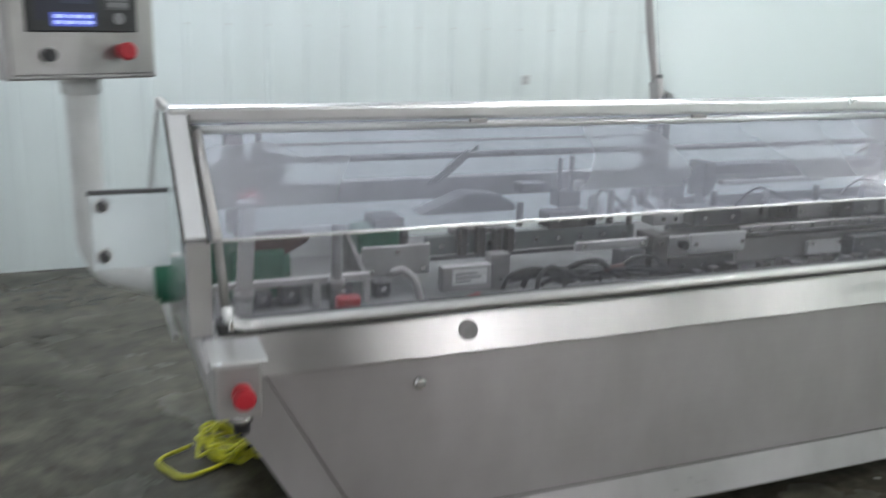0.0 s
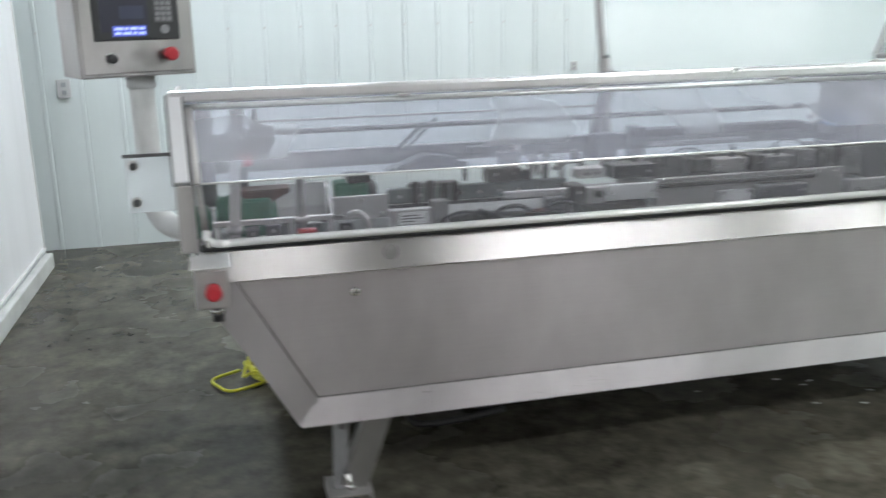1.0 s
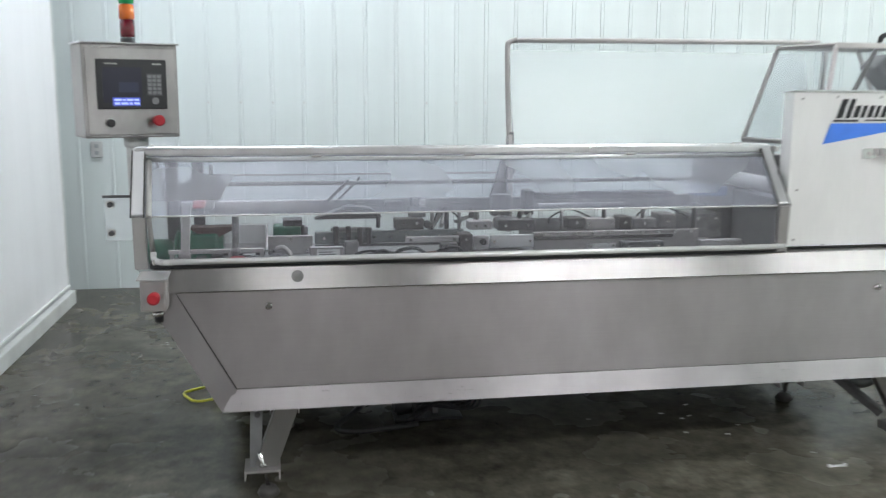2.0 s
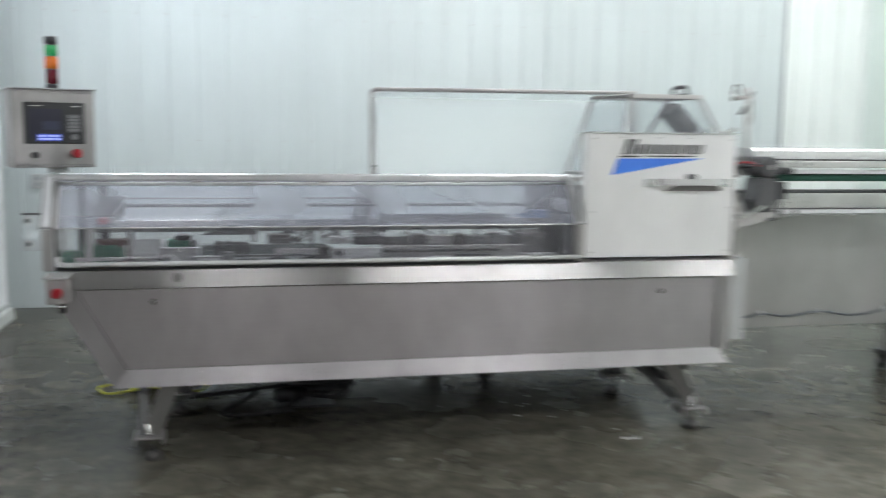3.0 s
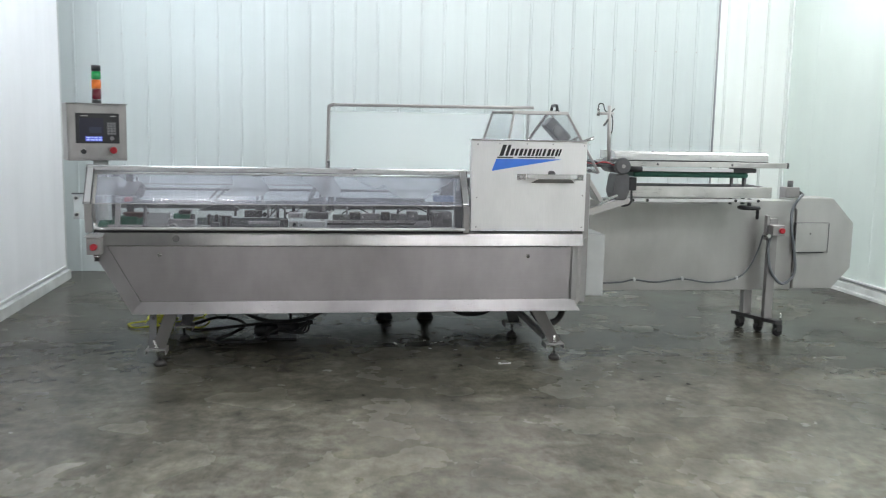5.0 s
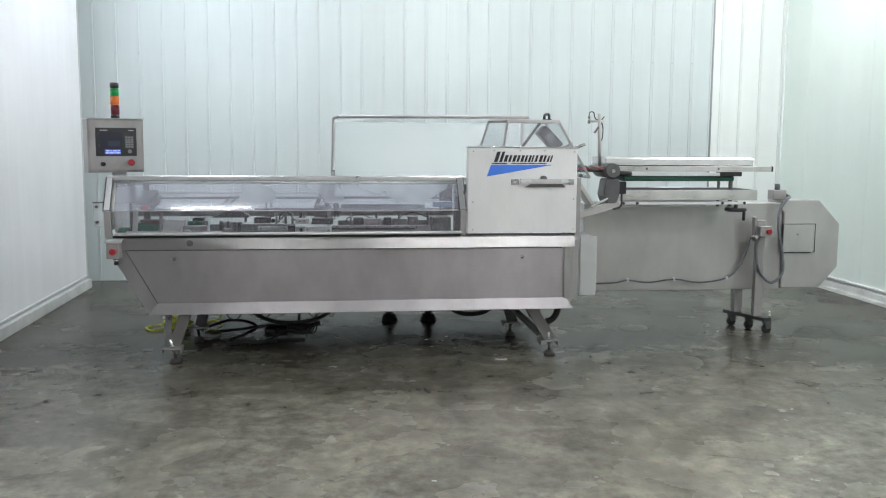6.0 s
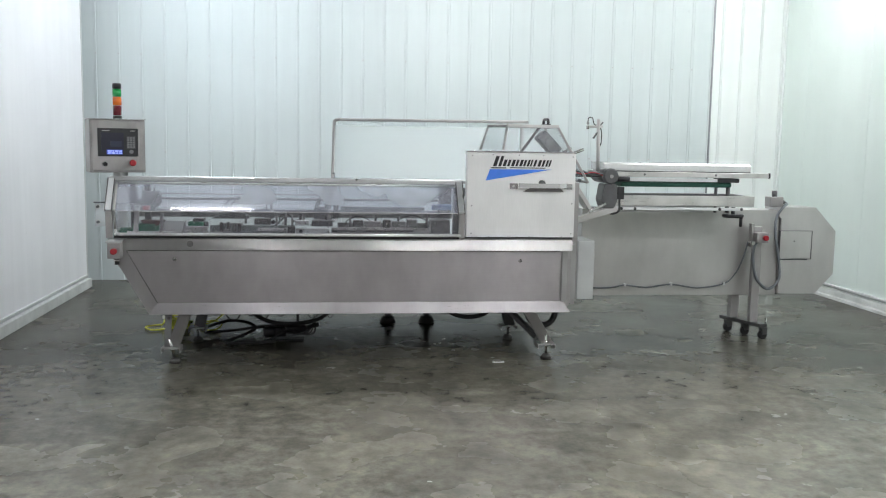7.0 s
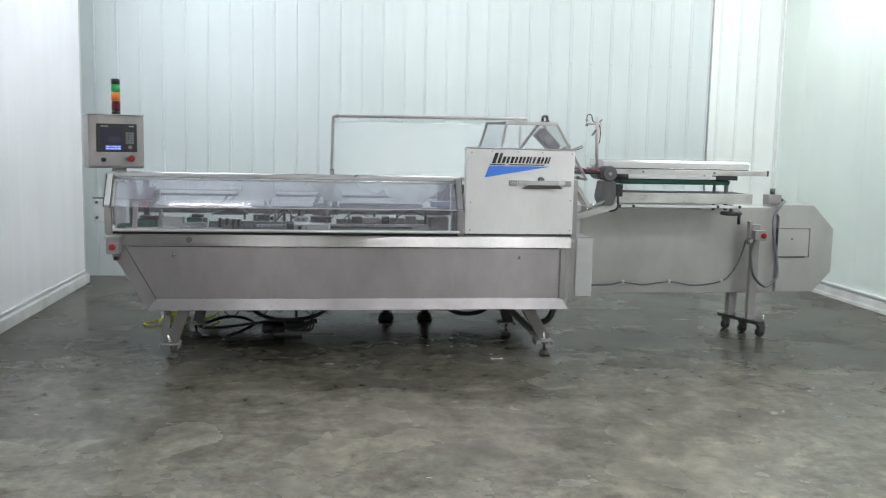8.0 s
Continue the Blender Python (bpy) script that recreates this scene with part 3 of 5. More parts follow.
def bolted(name, x0, x1, y0, y1, z0, z1, mat, bolts=(), label=""):
    """A plate or block with hexagon bolt heads on its front face."""
    body = part(name, bm_box(x0, x1, y0, y1, z0, z1, 0.004), mat, machine, label)
    for u, v in bolts:
        x, z = x0 + u * (x1 - x0), z0 + v * (z1 - z0)
        part("bolt", bm_rod((x, y0 - 0.006, z), (x, y0 + 0.001, z), 0.0065, 6), "bright_steel", body)
    return body


# gear motor, pillar and cross bar at the infeed end
motor = part("gear_motor", bm_rod((0.25, 2.1, 0.905), (0.437, 2.1, 0.905), 0.05, 24, bevel=0.01), "green_paint", machine, "green gear motor")
part("gear_case", bm_box(0.29, 0.42, 2.03, 2.17, 0.835, 0.955, 0.012), "green_paint", motor)
for k in range(6):
    part("fin", bm_rod((0.258 + 0.028 * k, 2.1, 0.905), (0.264 + 0.028 * k, 2.1, 0.905), 0.056, 20), "green_paint", motor)
part("gear_cap", bm_prism([(0.36, 0.935), (0.415, 0.935), (0.48, 0.968), (0.48, 0.978), (0.31, 0.978)], "y", 2.04, 2.13, 0.004), "rust_brown", motor, "dark brown funnel")
part("end_motor", bm_rod((0.135, 2.18, 0.86), (0.235, 2.18, 0.86), 0.055, 22, bevel=0.01), "green_paint", motor, "green motor end beside the end window")
head = part("adjust_head", bm_box(0.300, 0.432, 2.15, 2.22, 1.082, 1.150, 0.006), "grey_cast", machine, "dark cast adjusting head")
part("column", bm_rod((0.232, 2.24, 0.90), (0.232, 2.24, 1.265), 0.026, 16, bevel=0.006), "motor_grey", head)
part("upright", bm_box(0.315, 0.358, 2.2, 2.24, 0.96, 1.265, 0.003), "motor_grey", head)
part("side_plate", bm_box(0.262, 0.300, 2.2, 2.22, 1.02, 1.135, 0.003), "grey_cast", head)
part("stem", bm_rod((0.391, 2.18, 1.14), (0.391, 2.18, 1.215), 0.008, 12), "motor_grey", head)
part("stem_knob", bm_rod((0.391, 2.18, 1.155), (0.391, 2.18, 1.176), 0.020, 14, bevel=0.003), "black_plastic", head)
part("wedge", bm_prism([(0.395, 1.06), (0.425, 1.075), (0.447, 1.12), (0.438, 1.165), (0.398, 1.165)], "y", 2.13, 2.19, 0.004), "motor_grey", head)
part("clamp_jaw", bm_box(0.31, 0.35, 2.10, 2.15, 1.10, 1.125, 0.003), "worn_dark", head)
part("lower_block", bm_box(0.285, 0.40, 2.16, 2.22, 1.035, 1.075, 0.006), "dimmed_steel", head)
part("red_block", bm_box(0.325, 0.372, 2.05, 2.13, 1.052, 1.083, 0.008), "red_plastic", head, "red rounded block")
pillar = part("pillar", bm_bar((0.300, 1.92, 0.835), (0.316, 1.92, 1.085), 0.032, 0.03, 0.003, (0, 1, 0)), "grey_steel", machine, "pale upright pillar")
part("collar", bm_rod((0.301, 1.92, 0.875), (0.302, 1.92, 0.900), 0.024, 16, bevel=0.002), "dull_steel", pillar)
part("cap", bm_box(0.296, 0.338, 1.90, 1.945, 1.080, 1.095, 0.003), "dimmed_alu", pillar)
part("red_sensor", bm_box(0.478, 0.53, 1.785, 1.815, 0.872, 0.902, 0.005), "red_plastic", machine, "small red sensor block")
part("red_cap", bm_rod((0.78, 1.79, 0.872), (0.812, 1.79, 0.876), 0.009, 10, bevel=0.002), "red_plastic", machine)
guide = part("guide_post", bm_rod((0.492, 1.86, 0.835), (0.498, 1.86, 1.045), 0.0125, 14), "dimmed_steel", machine)
part("post_collar", bm_rod((0.495, 1.86, 0.905), (0.4955, 1.86, 0.925), 0.019, 14, bevel=0.002), "dull_steel", guide)
hopper = part("hopper", bm_box(0.425, 0.60, 2.2, 2.212, 0.872, 0.965, 0.003), "white_paint", machine, "pale metal product chute")
part("floor_plate", bm_box(0.425, 0.62, 2.02, 2.2, 0.880, 0.888, 0.002), "bright_steel", hopper)
part("cheek", bm_prism([(2.02, 0.888), (2.2, 0.888), (2.2, 0.965)], "x", 0.603, 0.612, 0.001), "dimmed_steel", hopper)
part("chute_slot", bm_box(0.43, 0.60, 2.012, 2.0195, 0.870, 0.879, 0), "worn_dark", hopper)
cross = part("cross_bar", bm_box(0.24, 0.598, 1.935, 1.955, 0.892, 0.908, 0.002), "grey_steel", machine, "pale flat cross bar")
for x in (0.245, 0.462, 0.582):
    part("bar_foot", bm_box(x, x + 0.016, 1.937, 1.953, 0.836, 0.8915, 0.001), "grey_steel", cross)
for x0, x1, z1 in ((0.335, 0.375, 0.872), (0.395, 0.44, 0.882), (0.515, 0.565, 0.878), (0.62, 0.66, 0.872)):
    bolted("drive_block", x0, x1, 1.97, 2.02, 0.836, z1, "motor_grey", ((0.5, 0.6),))
second = part("second_motor", bm_box(0.632, 0.745, 2.15, 2.25, 0.892, 0.962, 0.010), "green_paint", machine, "small dark green motor")
part("terminal_box", bm_box(0.672, 0.752, 2.14, 2.24, 0.9625, 0.988, 0.005), "black_plastic", second)
part("fan_cover", bm_rod((0.745, 2.2, 0.927), (0.775, 2.2, 0.927), 0.032, 18, bevel=0.004), "motor_grey", second)
bolted("slide_plate", 0.612, 0.79, 2.05, 2.065, 0.862, 0.938, "dimmed_alu", ((0.12, 0.2), (0.88, 0.2), (0.5, 0.8)), "pale flat slide plate")
part("bent_hose", bm_hose([(0.645, 1.93, 0.905), (0.672, 1.92, 0.912), (0.695, 1.91, 0.892), (0.706, 1.91, 0.862), (0.712, 1.91, 0.838)], 0.010, 10), "grey_steel", machine, "pale curved hose")
part("shoe_top", bm_prism([(0.80, 0.985), (0.87, 1.012), (0.94, 1.038), (1.03, 1.030), (1.08, 1.0), (1.08, 0.985)], "y", 2.16, 2.24, 0.004), "motor_grey", machine, "dark rounded cover over the slide")
stop = part("stop_block", bm_box(0.775, 0.905, 1.93, 1.96, 0.845, 0.908, 0.004), "dimmed_alu", machine)
label_plate = part("name_label", bm_box(0.800, 0.890, 1.9265, 1.9295, 0.862, 0.900, 0), "white_plastic", stop, "white label with small dark print")
for z, w in ((0.889, 0.055), (0.880, 0.066), (0.871, 0.040)):
    part("print_bar", bm_box(0.808, 0.808 + w, 1.9250, 1.9262, z - 0.002, z + 0.002, 0), "grey_cast", label_plate)
bolted("channel_foot", 0.912, 0.965, 1.95, 1.99, 0.836, 0.925, "dimmed_steel", ((0.5, 0.3),))

# grey channel with dark clamps, and the mass of cables in front of it
channel = bolted("channel", 0.80, 1.42, 2.10, 2.13, 0.892, 0.942, "grey_steel_green", [(0.06 + 0.11 * k, 0.5) for k in range(9)], "grey green steel channel")
part("channel_lip", bm_box(0.80, 1.42, 2.09, 2.0985, 0.880, 0.8915, 0.002), "motor_grey", channel)
for x in (0.875, 0.925, 0.972, 1.008):
    part("clamp_post", bm_box(x, x + 0.020, 2.06, 2.088, 0.895, 0.968 - 0.008 * (x > 0.95), 0.003), "worn_dark", channel)
part("clamp_bar", bm_box(0.866, 1.035, 2.10, 2.13, 0.943, 0.956, 0.002), "dimmed_steel", channel)
dark_block = bolted("drive_block", 1.125, 1.245, 2.06, 2.12, 0.950, 0.995, "worn_dark", ((0.25, 0.6), (0.75, 0.6)), "dark drive block with bolts")
part("knob", bm_rod((1.262, 2.07, 0.968), (1.262, 2.10, 0.968), 0.016, 14, bevel=0.003), "black_plastic", dark_block)
bolted("pale_bar", 1.155, 1.375, 1.96, 1.975, 0.912, 0.936, "dimmed_alu", ((0.1, 0.5), (0.9, 0.5)))
bolted("mount", 1.372, 1.425, 1.94, 2.02, 0.836, 0.945, "worn_dark", ((0.5, 0.8), (0.5, 0.3)))
bolted("mount", 1.300, 1.368, 1.96, 2.02, 0.836, 0.905, "motor_grey", ((0.3, 0.7),))
for k in range(7):
    x = 0.985 + 0.055 * k
    h = 0.868 + 0.020 * math.sin(2.3 * k + 0.6)
    part("cable", bm_hose([(x - 0.05, 1.93, 0.842), (x - 0.03, 1.92 + 0.008 * (k % 3), h), (x + 0.04, 1.91, h + 0.012), (x + 0.10, 1.92, 0.852 + 0.006 * (k % 2)), (x + 0.16, 1.94, 0.842)], 0.0075 if k % 2 else 0.0055, 7), "black_rubber", machine)
part("cable_ring", bm_hose([(1.015, 1.90, 0.842), (1.022, 1.90, 0.876), (1.055, 1.90, 0.896), (1.088, 1.90, 0.876), (1.094, 1.90, 0.842)], 0.006, 8), "black_rubber", machine, "loop of black cable")
part("hose_bundle", bm_hose([(0.93, 1.98, 0.848), (1.05, 1.97, 0.862), (1.18, 1.98, 0.855), (1.30, 1.97, 0.850)], 0.014, 10), "black_rubber", machine)
part("copper_fitting", bm_rod((1.213, 1.915, 0.872), (1.272, 1.915, 0.880), 0.008, 10, bevel=0.002), "rust_brown", machine, "reddish brown hose fitting")

# sealing works: pale plates between dark jaws, slotted rail
WORKS = (
    ("pale_block", 1.425, 1.525, 2.02, 2.08, 0.950, 0.985, "dimmed_alu", ((0.3, 0.5), (0.7, 0.5))),
    ("jaw", 1.545, 1.700, 2.00, 2.10, 0.946, 0.990, "motor_grey", ((0.2, 0.5), (0.8, 0.5))),
    ("cover_plate", 1.500, 1.680, 1.945, 1.960, 0.884, 0.938, "white_paint", ((0.08, 0.5), (0.92, 0.5))),
    ("plate_mount", 1.430, 1.495, 1.950, 1.970, 0.870, 0.935, "dimmed_alu", ((0.5, 0.7),)),
    ("jaw_base", 1.425, 1.640, 1.935, 1.990, 0.836, 0.880, "worn_dark", ((0.2, 0.5), (0.5, 0.5), (0.8, 0.5))),
    ("rail_plate", 1.690, 2.42, 1.985, 2.00, 0.836, 0.940, "dull_steel", [(0.05 + 0.1 * k, 0.90) for k in range(10)]),
    ("rail_slot", 1.690, 2.30, 1.970, 1.984, 0.908, 0.924, "worn_dark", ()),
    ("access_plate", 1.914, 2.040, 1.955, 1.969, 0.850, 0.890, "white_paint", ((0.1, 0.8), (0.9, 0.8))),
    ("gear_box", 2.060, 2.240, 1.930, 1.980, 0.836, 0.900, "motor_grey", ((0.15, 0.7), (0.85, 0.7))),
    ("heater_block", 1.850, 1.925, 2.02, 2.10, 0.945, 0.990, "worn_dark", ((0.5, 0.6),)),
    ("heater_plate", 1.930, 2.060, 2.03, 2.09, 0.940, 0.985, "dull_steel", ((0.1, 0.5), (0.9, 0.5))),
    ("heater_block", 2.075, 2.130, 2.02, 2.10, 0.935, 0.992, "worn_dark", ((0.5, 0.6),)),
    ("heater_plate", 2.140, 2.245, 2.03, 2.10, 0.940, 0.982, "dimmed_steel", ((0.5, 0.5),)),
    ("heater_block", 2.255, 2.330, 2.02, 2.12, 0.940, 1.000, "dimmed_steel", ((0.5, 0.5),)),
    ("end_gear", 2.450, 2.590, 2.12, 2.30, 0.880, 0.985, "dimmed_steel", ((0.2, 0.8), (0.8, 0.8))),
    ("end_plate", 2.400, 2.590, 1.93, 1.96, 0.836, 0.900, "dimmed_alu", ((0.2, 0.5), (0.8, 0.5))),
    ("end_mount", 2.520, 2.610, 2.20, 2.30, 1.020, 1.240, "motor_grey", ()),
    ("bar", 1.760, 2.400, 2.20, 2.26, 1.050, 1.078, "motor_grey", ()),
    ("bar_tray", 1.760, 2.150, 2.16, 2.19, 1.022, 1.036, "dimmed_alu", ()),
    ("bar_end", 1.705, 1.745, 2.18, 2.26, 0.985, 1.090, "motor_grey", ()),
    ("lid_mount", 1.560, 1.640, 2.18, 2.24, 0.985, 1.075, "grey_cast", ()),
    ("sensor_box", 1.098, 1.172, 2.17, 2.22, 1.030, 1.055, "motor_grey", ()),
    ("post_base", 1.195, 1.265, 2.14, 2.19, 0.990, 1.035, "grey_cast", ()),
    ("sensor", 1.236, 1.262, 2.12, 2.14, 1.040, 1.066, "paper", ()),
    ("tool_box", 2.455, 2.600, 2.10, 2.19, 1.065, 1.105, "blue_grey", ()),
    ("rear_guard", 1.740, 2.630, 2.40, 2.41, 0.836, 0.940, "dimmed_steel", ()),
)
for name, x0, x1, y0, y1, z0, z1, mat, bolts in WORKS:
    bolted(name, x0, x1, y0, y1, z0, z1, mat, bolts)
part("cover_knob", bm_rod((1.468, 1.925, 0.914), (1.468, 1.951, 0.914), 0.013, 14, bevel=0.003), "black_plastic", machine)
for x, y, z0, z1, r in ((1.207, 2.16, 1.034, 1.122, 0.007), (1.243, 2.16, 1.034, 1.128, 0.007), (1.06, 2.1, 0.956, 1.02, 0.009), (1.285, 2.1, 0.955, 1.03, 0.008), (1.35, 2.12, 0.94, 1.035, 0.010), (1.40, 2.1, 0.94, 1.02, 0.008), (1.46, 2.14, 0.985, 1.03, 0.012), (1.65, 2.06, 0.99, 1.03, 0.010), (1.83, 2.05, 0.94, 1.03, 0.008), (2.02, 2.06, 0.985, 1.03, 0.009), (2.19, 2.05, 0.982, 1.02, 0.009), (2.40, 2.0, 0.94, 1.05, 0.010)):
    part("post", bm_rod((x, y, z0), (x, y, z1), r, 12), "motor_grey" if r > 0.0085 else "dimmed_steel", machine)
part("strut", bm_bar((0.86, 2.25, 1.05), (0.95, 2.2, 1.145), 0.012, 0.012, 0.001, (0, 1, 0)), "grey_cast", machine)
part("strut", bm_bar((0.90, 2.3, 1.04), (1.0, 2.25, 1.15), 0.009, 0.009, 0.001, (0, 1, 0)), "grey_cast", machine)
part("gas_strut", bm_bar((1.572, 2.22, 1.06), (1.665, 2.34, 1.27), 0.030, 0.022, 0.003, (0, 1, 0)), "grey_cast", machine, "dark lid strut")
for k in range(8):
    x = 1.28 + 0.062 * k + 0.012 * math.sin(5 * k)
    part("linkage", bm_bar((x, 2.10 + 0.03 * (k % 3), 0.945 + 0.010 * (k % 4)), (x + 0.06 - 0.04 * (k % 2), 2.2, 1.0 - 0.010 * (k % 3)), 0.014, 0.024, 0.003, (0, 1, 0)), ("motor_grey", "dimmed_alu", "dimmed_steel")[k % 3], machine)
for x0, x1, h in ((1.30, 1.40, 1.03), (1.80, 2.0, 1.01), (2.2, 2.42, 1.02)):
    part("cable", bm_hose([(x0, 2.14, 0.95), (x0 + 0.01, 2.14, h - 0.03), ((x0 + x1) / 2, 2.16, h), (x1, 2.14, h - 0.04), (x1 + 0.01, 2.12, 0.97)], 0.004, 6), "black_rubber", machine)
for k in range(20):
    x = 1.46 + 0.056 * k + 0.008 * math.sin(3 * k)
    part("chain_block", bm_prism([(x, 0.836), (x + 0.034, 0.836), (x + 0.030, 0.858 + 0.006 * (k % 3)), (x + 0.006, 0.858 + 0.006 * (k % 3))], "y", 1.87, 1.90, 0.002), ("motor_grey", "worn_dark", "dimmed_steel")[(k * k) % 3], machine)

# hood with its badge and handle
hood = part("hood", bm_box(2.652, 3.452, 1.705, 1.78, 0.902, 1.515, 0.004), "hood_steel", machine, "pale brushed steel hood box")
part("top_lip", bm_box(2.645, 3.459, 1.698, 1.79, 1.516, 1.524, 0.001), "bright_steel", hood)
part("side_channel", bm_box(3.455, 3.50, 1.76, 2.35, 0.42, 1.30, 0.004), "dull_steel", machine)
part("head_block", bm_box(2.78, 3.40, 1.95, 2.40, 0.817, 1.06, 0.006), "grey_cast", machine)
part("head_back", bm_box(2.66, 3.43, 2.42, 2.50, 0.817, 1.22, 0.004), "grey_cast", machine)
part("head_roller", bm_rod((2.74, 1.86, 1.12), (2.74, 2.4, 1.12), 0.035, 18, bevel=0.004), "grey_steel", machine)
part("head_roller", bm_rod((2.86, 1.86, 0.98), (2.86, 2.4, 0.98), 0.03, 18, bevel=0.004), "dark_steel", machine)
part("end_bar", bm_bar((2.675, 1.845, 1.285), (2.675, 2.20, 1.285), 0.02, 0.02, 0.002), "grey_steel", machine)
part("end_bar", bm_bar((2.675, 2.20, 1.285), (2.675, 2.56, 1.04), 0.02, 0.02, 0.002), "grey_steel", machine)
for x, z in [(2.69, z) for z in (0.93, 1.13, 1.49)] + [(3.43, z) for z in (0.93, 1.15, 1.49)] + [(x, 1.497) for x in (2.84, 3.03, 3.21)] + [(x, 0.905) for x in (2.82, 3.12, 3.36)]:
    part("rivet", bm_rod((x, 1.7025, z), (x, 1.7065, z), 0.005, 10), "dull_steel", hood)
# badge: plain slanted bars, a fine bar below them and a blue wedge
x, widths = 2.838, (0.062, 0.052, 0.05, 0.046, 0.036, 0.024, 0.048, 0.036)
for k, w in enumerate(widths):
    h0, h1 = (1.414, 1.489) if k == 0 else (1.417, 1.464)
    s = (h1 - h0) * 0.32
    strokes = [(0.0, 0.42), (0.62, 0.95)] if w > 0.03 else [(0.1, 0.75)]
    for a0, a1 in strokes:
        part("badge_bar", bm_prism([(x + w * a0, h0), (x + w * a1, h0), (x + w * a1 + s, h1), (x + w * a0 + s, h1)], "y", 1.7020, 1.7040), "black_print", hood)
    x += w + 0.0095
part("badge_line", bm_box(2.825, 2.935, 1.7020, 1.7040, 1.400, 1.408, 0), "black_print", hood)
part("badge_line", bm_box(2.965, 3.225, 1.7020, 1.7040, 1.403, 1.409, 0), "black_print", hood)
part("badge_wedge", bm_prism([(2.818, 1.394), (2.788, 1.312), (3.27, 1.396)], "y", 1.7020, 1.7040), "blue_print", hood, "bright blue printed wedge")
handle = part("handle", bm_prism([(3.03, 1.70), (3.03, 1.672), (3.10, 1.635), (3.32, 1.635), (3.38, 1.672), (3.38, 1.70), (3.37, 1.70), (3.37, 1.678), (3.315, 1.643), (3.105, 1.643), (3.04, 1.678), (3.04, 1.70)], "z", 1.266, 1.296, 0.001), "polished_steel", hood, "bent steel grab handle")
# dark sloping plate added for the shadow below the grab handle
part("handle_shade", bm_sheet([(3.06, 1.678, 1.238), (3.36, 1.678, 1.238), (3.325, 1.637, 1.2655), (3.10, 1.637, 1.2655)], 0.003), "leg_steel", handle)
for x in (2.995, 3.40):
    part("handle_foot", bm_box(x - 0.03, x + 0.03, 1.699, 1.7035, 1.254, 1.294, 0.001), "bright_steel", handle)
    part("bolt", bm_rod((x, 1.691, 1.272), (x, 1.699, 1.272), 0.009, 6), "grey_steel", handle)
part("knob", bm_rod((3.195, 1.64, 1.30), (3.195, 1.69, 1.30), 0.02, 12), "dark_steel", hood)

# clear dome guard behind the hood
Z0, Z1 = 1.30, 1.712
front_low, front_top = [(2.915, 1.93), (3.61, 1.93)], [(2.994, 1.98), (3.376, 1.98)]
back_low, back_top = [(2.775, 2.32), (3.61, 2.45)], [(2.905, 2.29), (3.376, 2.40)]
dome = part("dome_guard", bm_bar((2.984, 1.98, Z1), (3.386, 1.98, Z1), 0.022, 0.022, 0.002), "grey_steel", machine, "clear plastic dome guard in a steel frame")
C = {n: Vector((x, y, z)) for n, (x, y), z in (("fl0", front_low[0], Z0), ("fl1", front_low[1], Z0), ("ft0", front_top[0], Z1), ("ft1", front_top[1], Z1), ("bl0", back_low[0], Z0), ("bl1", back_low[1], Z0), ("bt0", back_top[0], Z1), ("bt1", back_top[1], Z1))}
for a, b in (("fl0", "ft0"), ("fl1", "ft1"), ("bl0", "bt0"), ("bl1", "bt1"), ("bt0", "bt1"), ("ft0", "bt0"), ("ft1", "bt1"), ("fl0", "bl0"), ("fl1", "bl1")):
    part("frame_bar", bm_bar(C[a], C[b], 0.018, 0.018, 0.002, (0.3, 1, 0.2)), "dull_steel", dome)
part("frame_bar", bm_bar((3.185, 2.36, Z1), (3.19, 2.40, Z0), 0.022, 0.018, 0.002, (0, 1, 0)), "grey_steel", dome)
for q in (("fl0", "fl1", "ft1", "ft0"), ("bl0", "fl0", "ft0", "bt0"), ("fl1", "bl1", "bt1", "ft1"), ("bl1", "bl0", "bt0", "bt1"), ("ft0", "ft1", "bt1", "bt0")):
    part("pane", bm_sheet([C[n] for n in q], 0.003), "clear_guard", dome)
part("strut", bm_rod((3.05, 1.97, 1.45), (3.265, 2.1, 1.705), 0.011, 10), "worn_dark", dome)
part("dark_unit", bm_bar((3.27, 2.12, 1.655), (3.41, 2.12, 1.515), 0.09, 0.13, 0.012, (0, 1, 0)), "motor_grey", dome, "dark gearbox under the dome")
part("unit_cap", bm_rod((3.33, 2.03, 1.59), (3.33, 2.054, 1.59), 0.034, 18, bevel=0.004), "grey_cast", dome)
grip = part("grip_base", bm_box(3.290, 3.322, 1.975, 2.145, 1.7235, 1.73, 0.002), "black_plastic", dome)
part("grip", bm_hose([(3.305, 1.985, 1.728), (3.305, 1.988, 1.748), (3.305, 2.01, 1.764), (3.305, 2.11, 1.764), (3.305, 2.132, 1.748), (3.305, 2.135, 1.728)], 0.011, 10), "black_plastic", grip, "black arched grip")
part("lever", bm_rod((3.46, 1.95, 1.50), (3.57, 1.93, 1.545), 0.011, 10), "bright_steel", machine)
part("lever", bm_rod((3.44, 2.1, 1.51), (3.52, 2.1, 1.55), 0.009, 10), "bright_steel", machine)

# raised rear lid: a thin frame with a clear sheet, held open
lid = part("rear_lid", bm_rod((1.73, 2.57, 1.745), (3.28, 2.57, 1.755), 0.012, 12), "grey_steel", machine, "raised clear rear lid in a round steel frame")
part("side_tube", bm_hose([(1.755, 2.57, 1.747), (1.72, 2.569, 1.735), (1.712, 2.565, 1.70), (1.708, 2.53, 1.5), (1.70, 2.46, 1.30)], 0.013, 10), "dull_steel", lid)
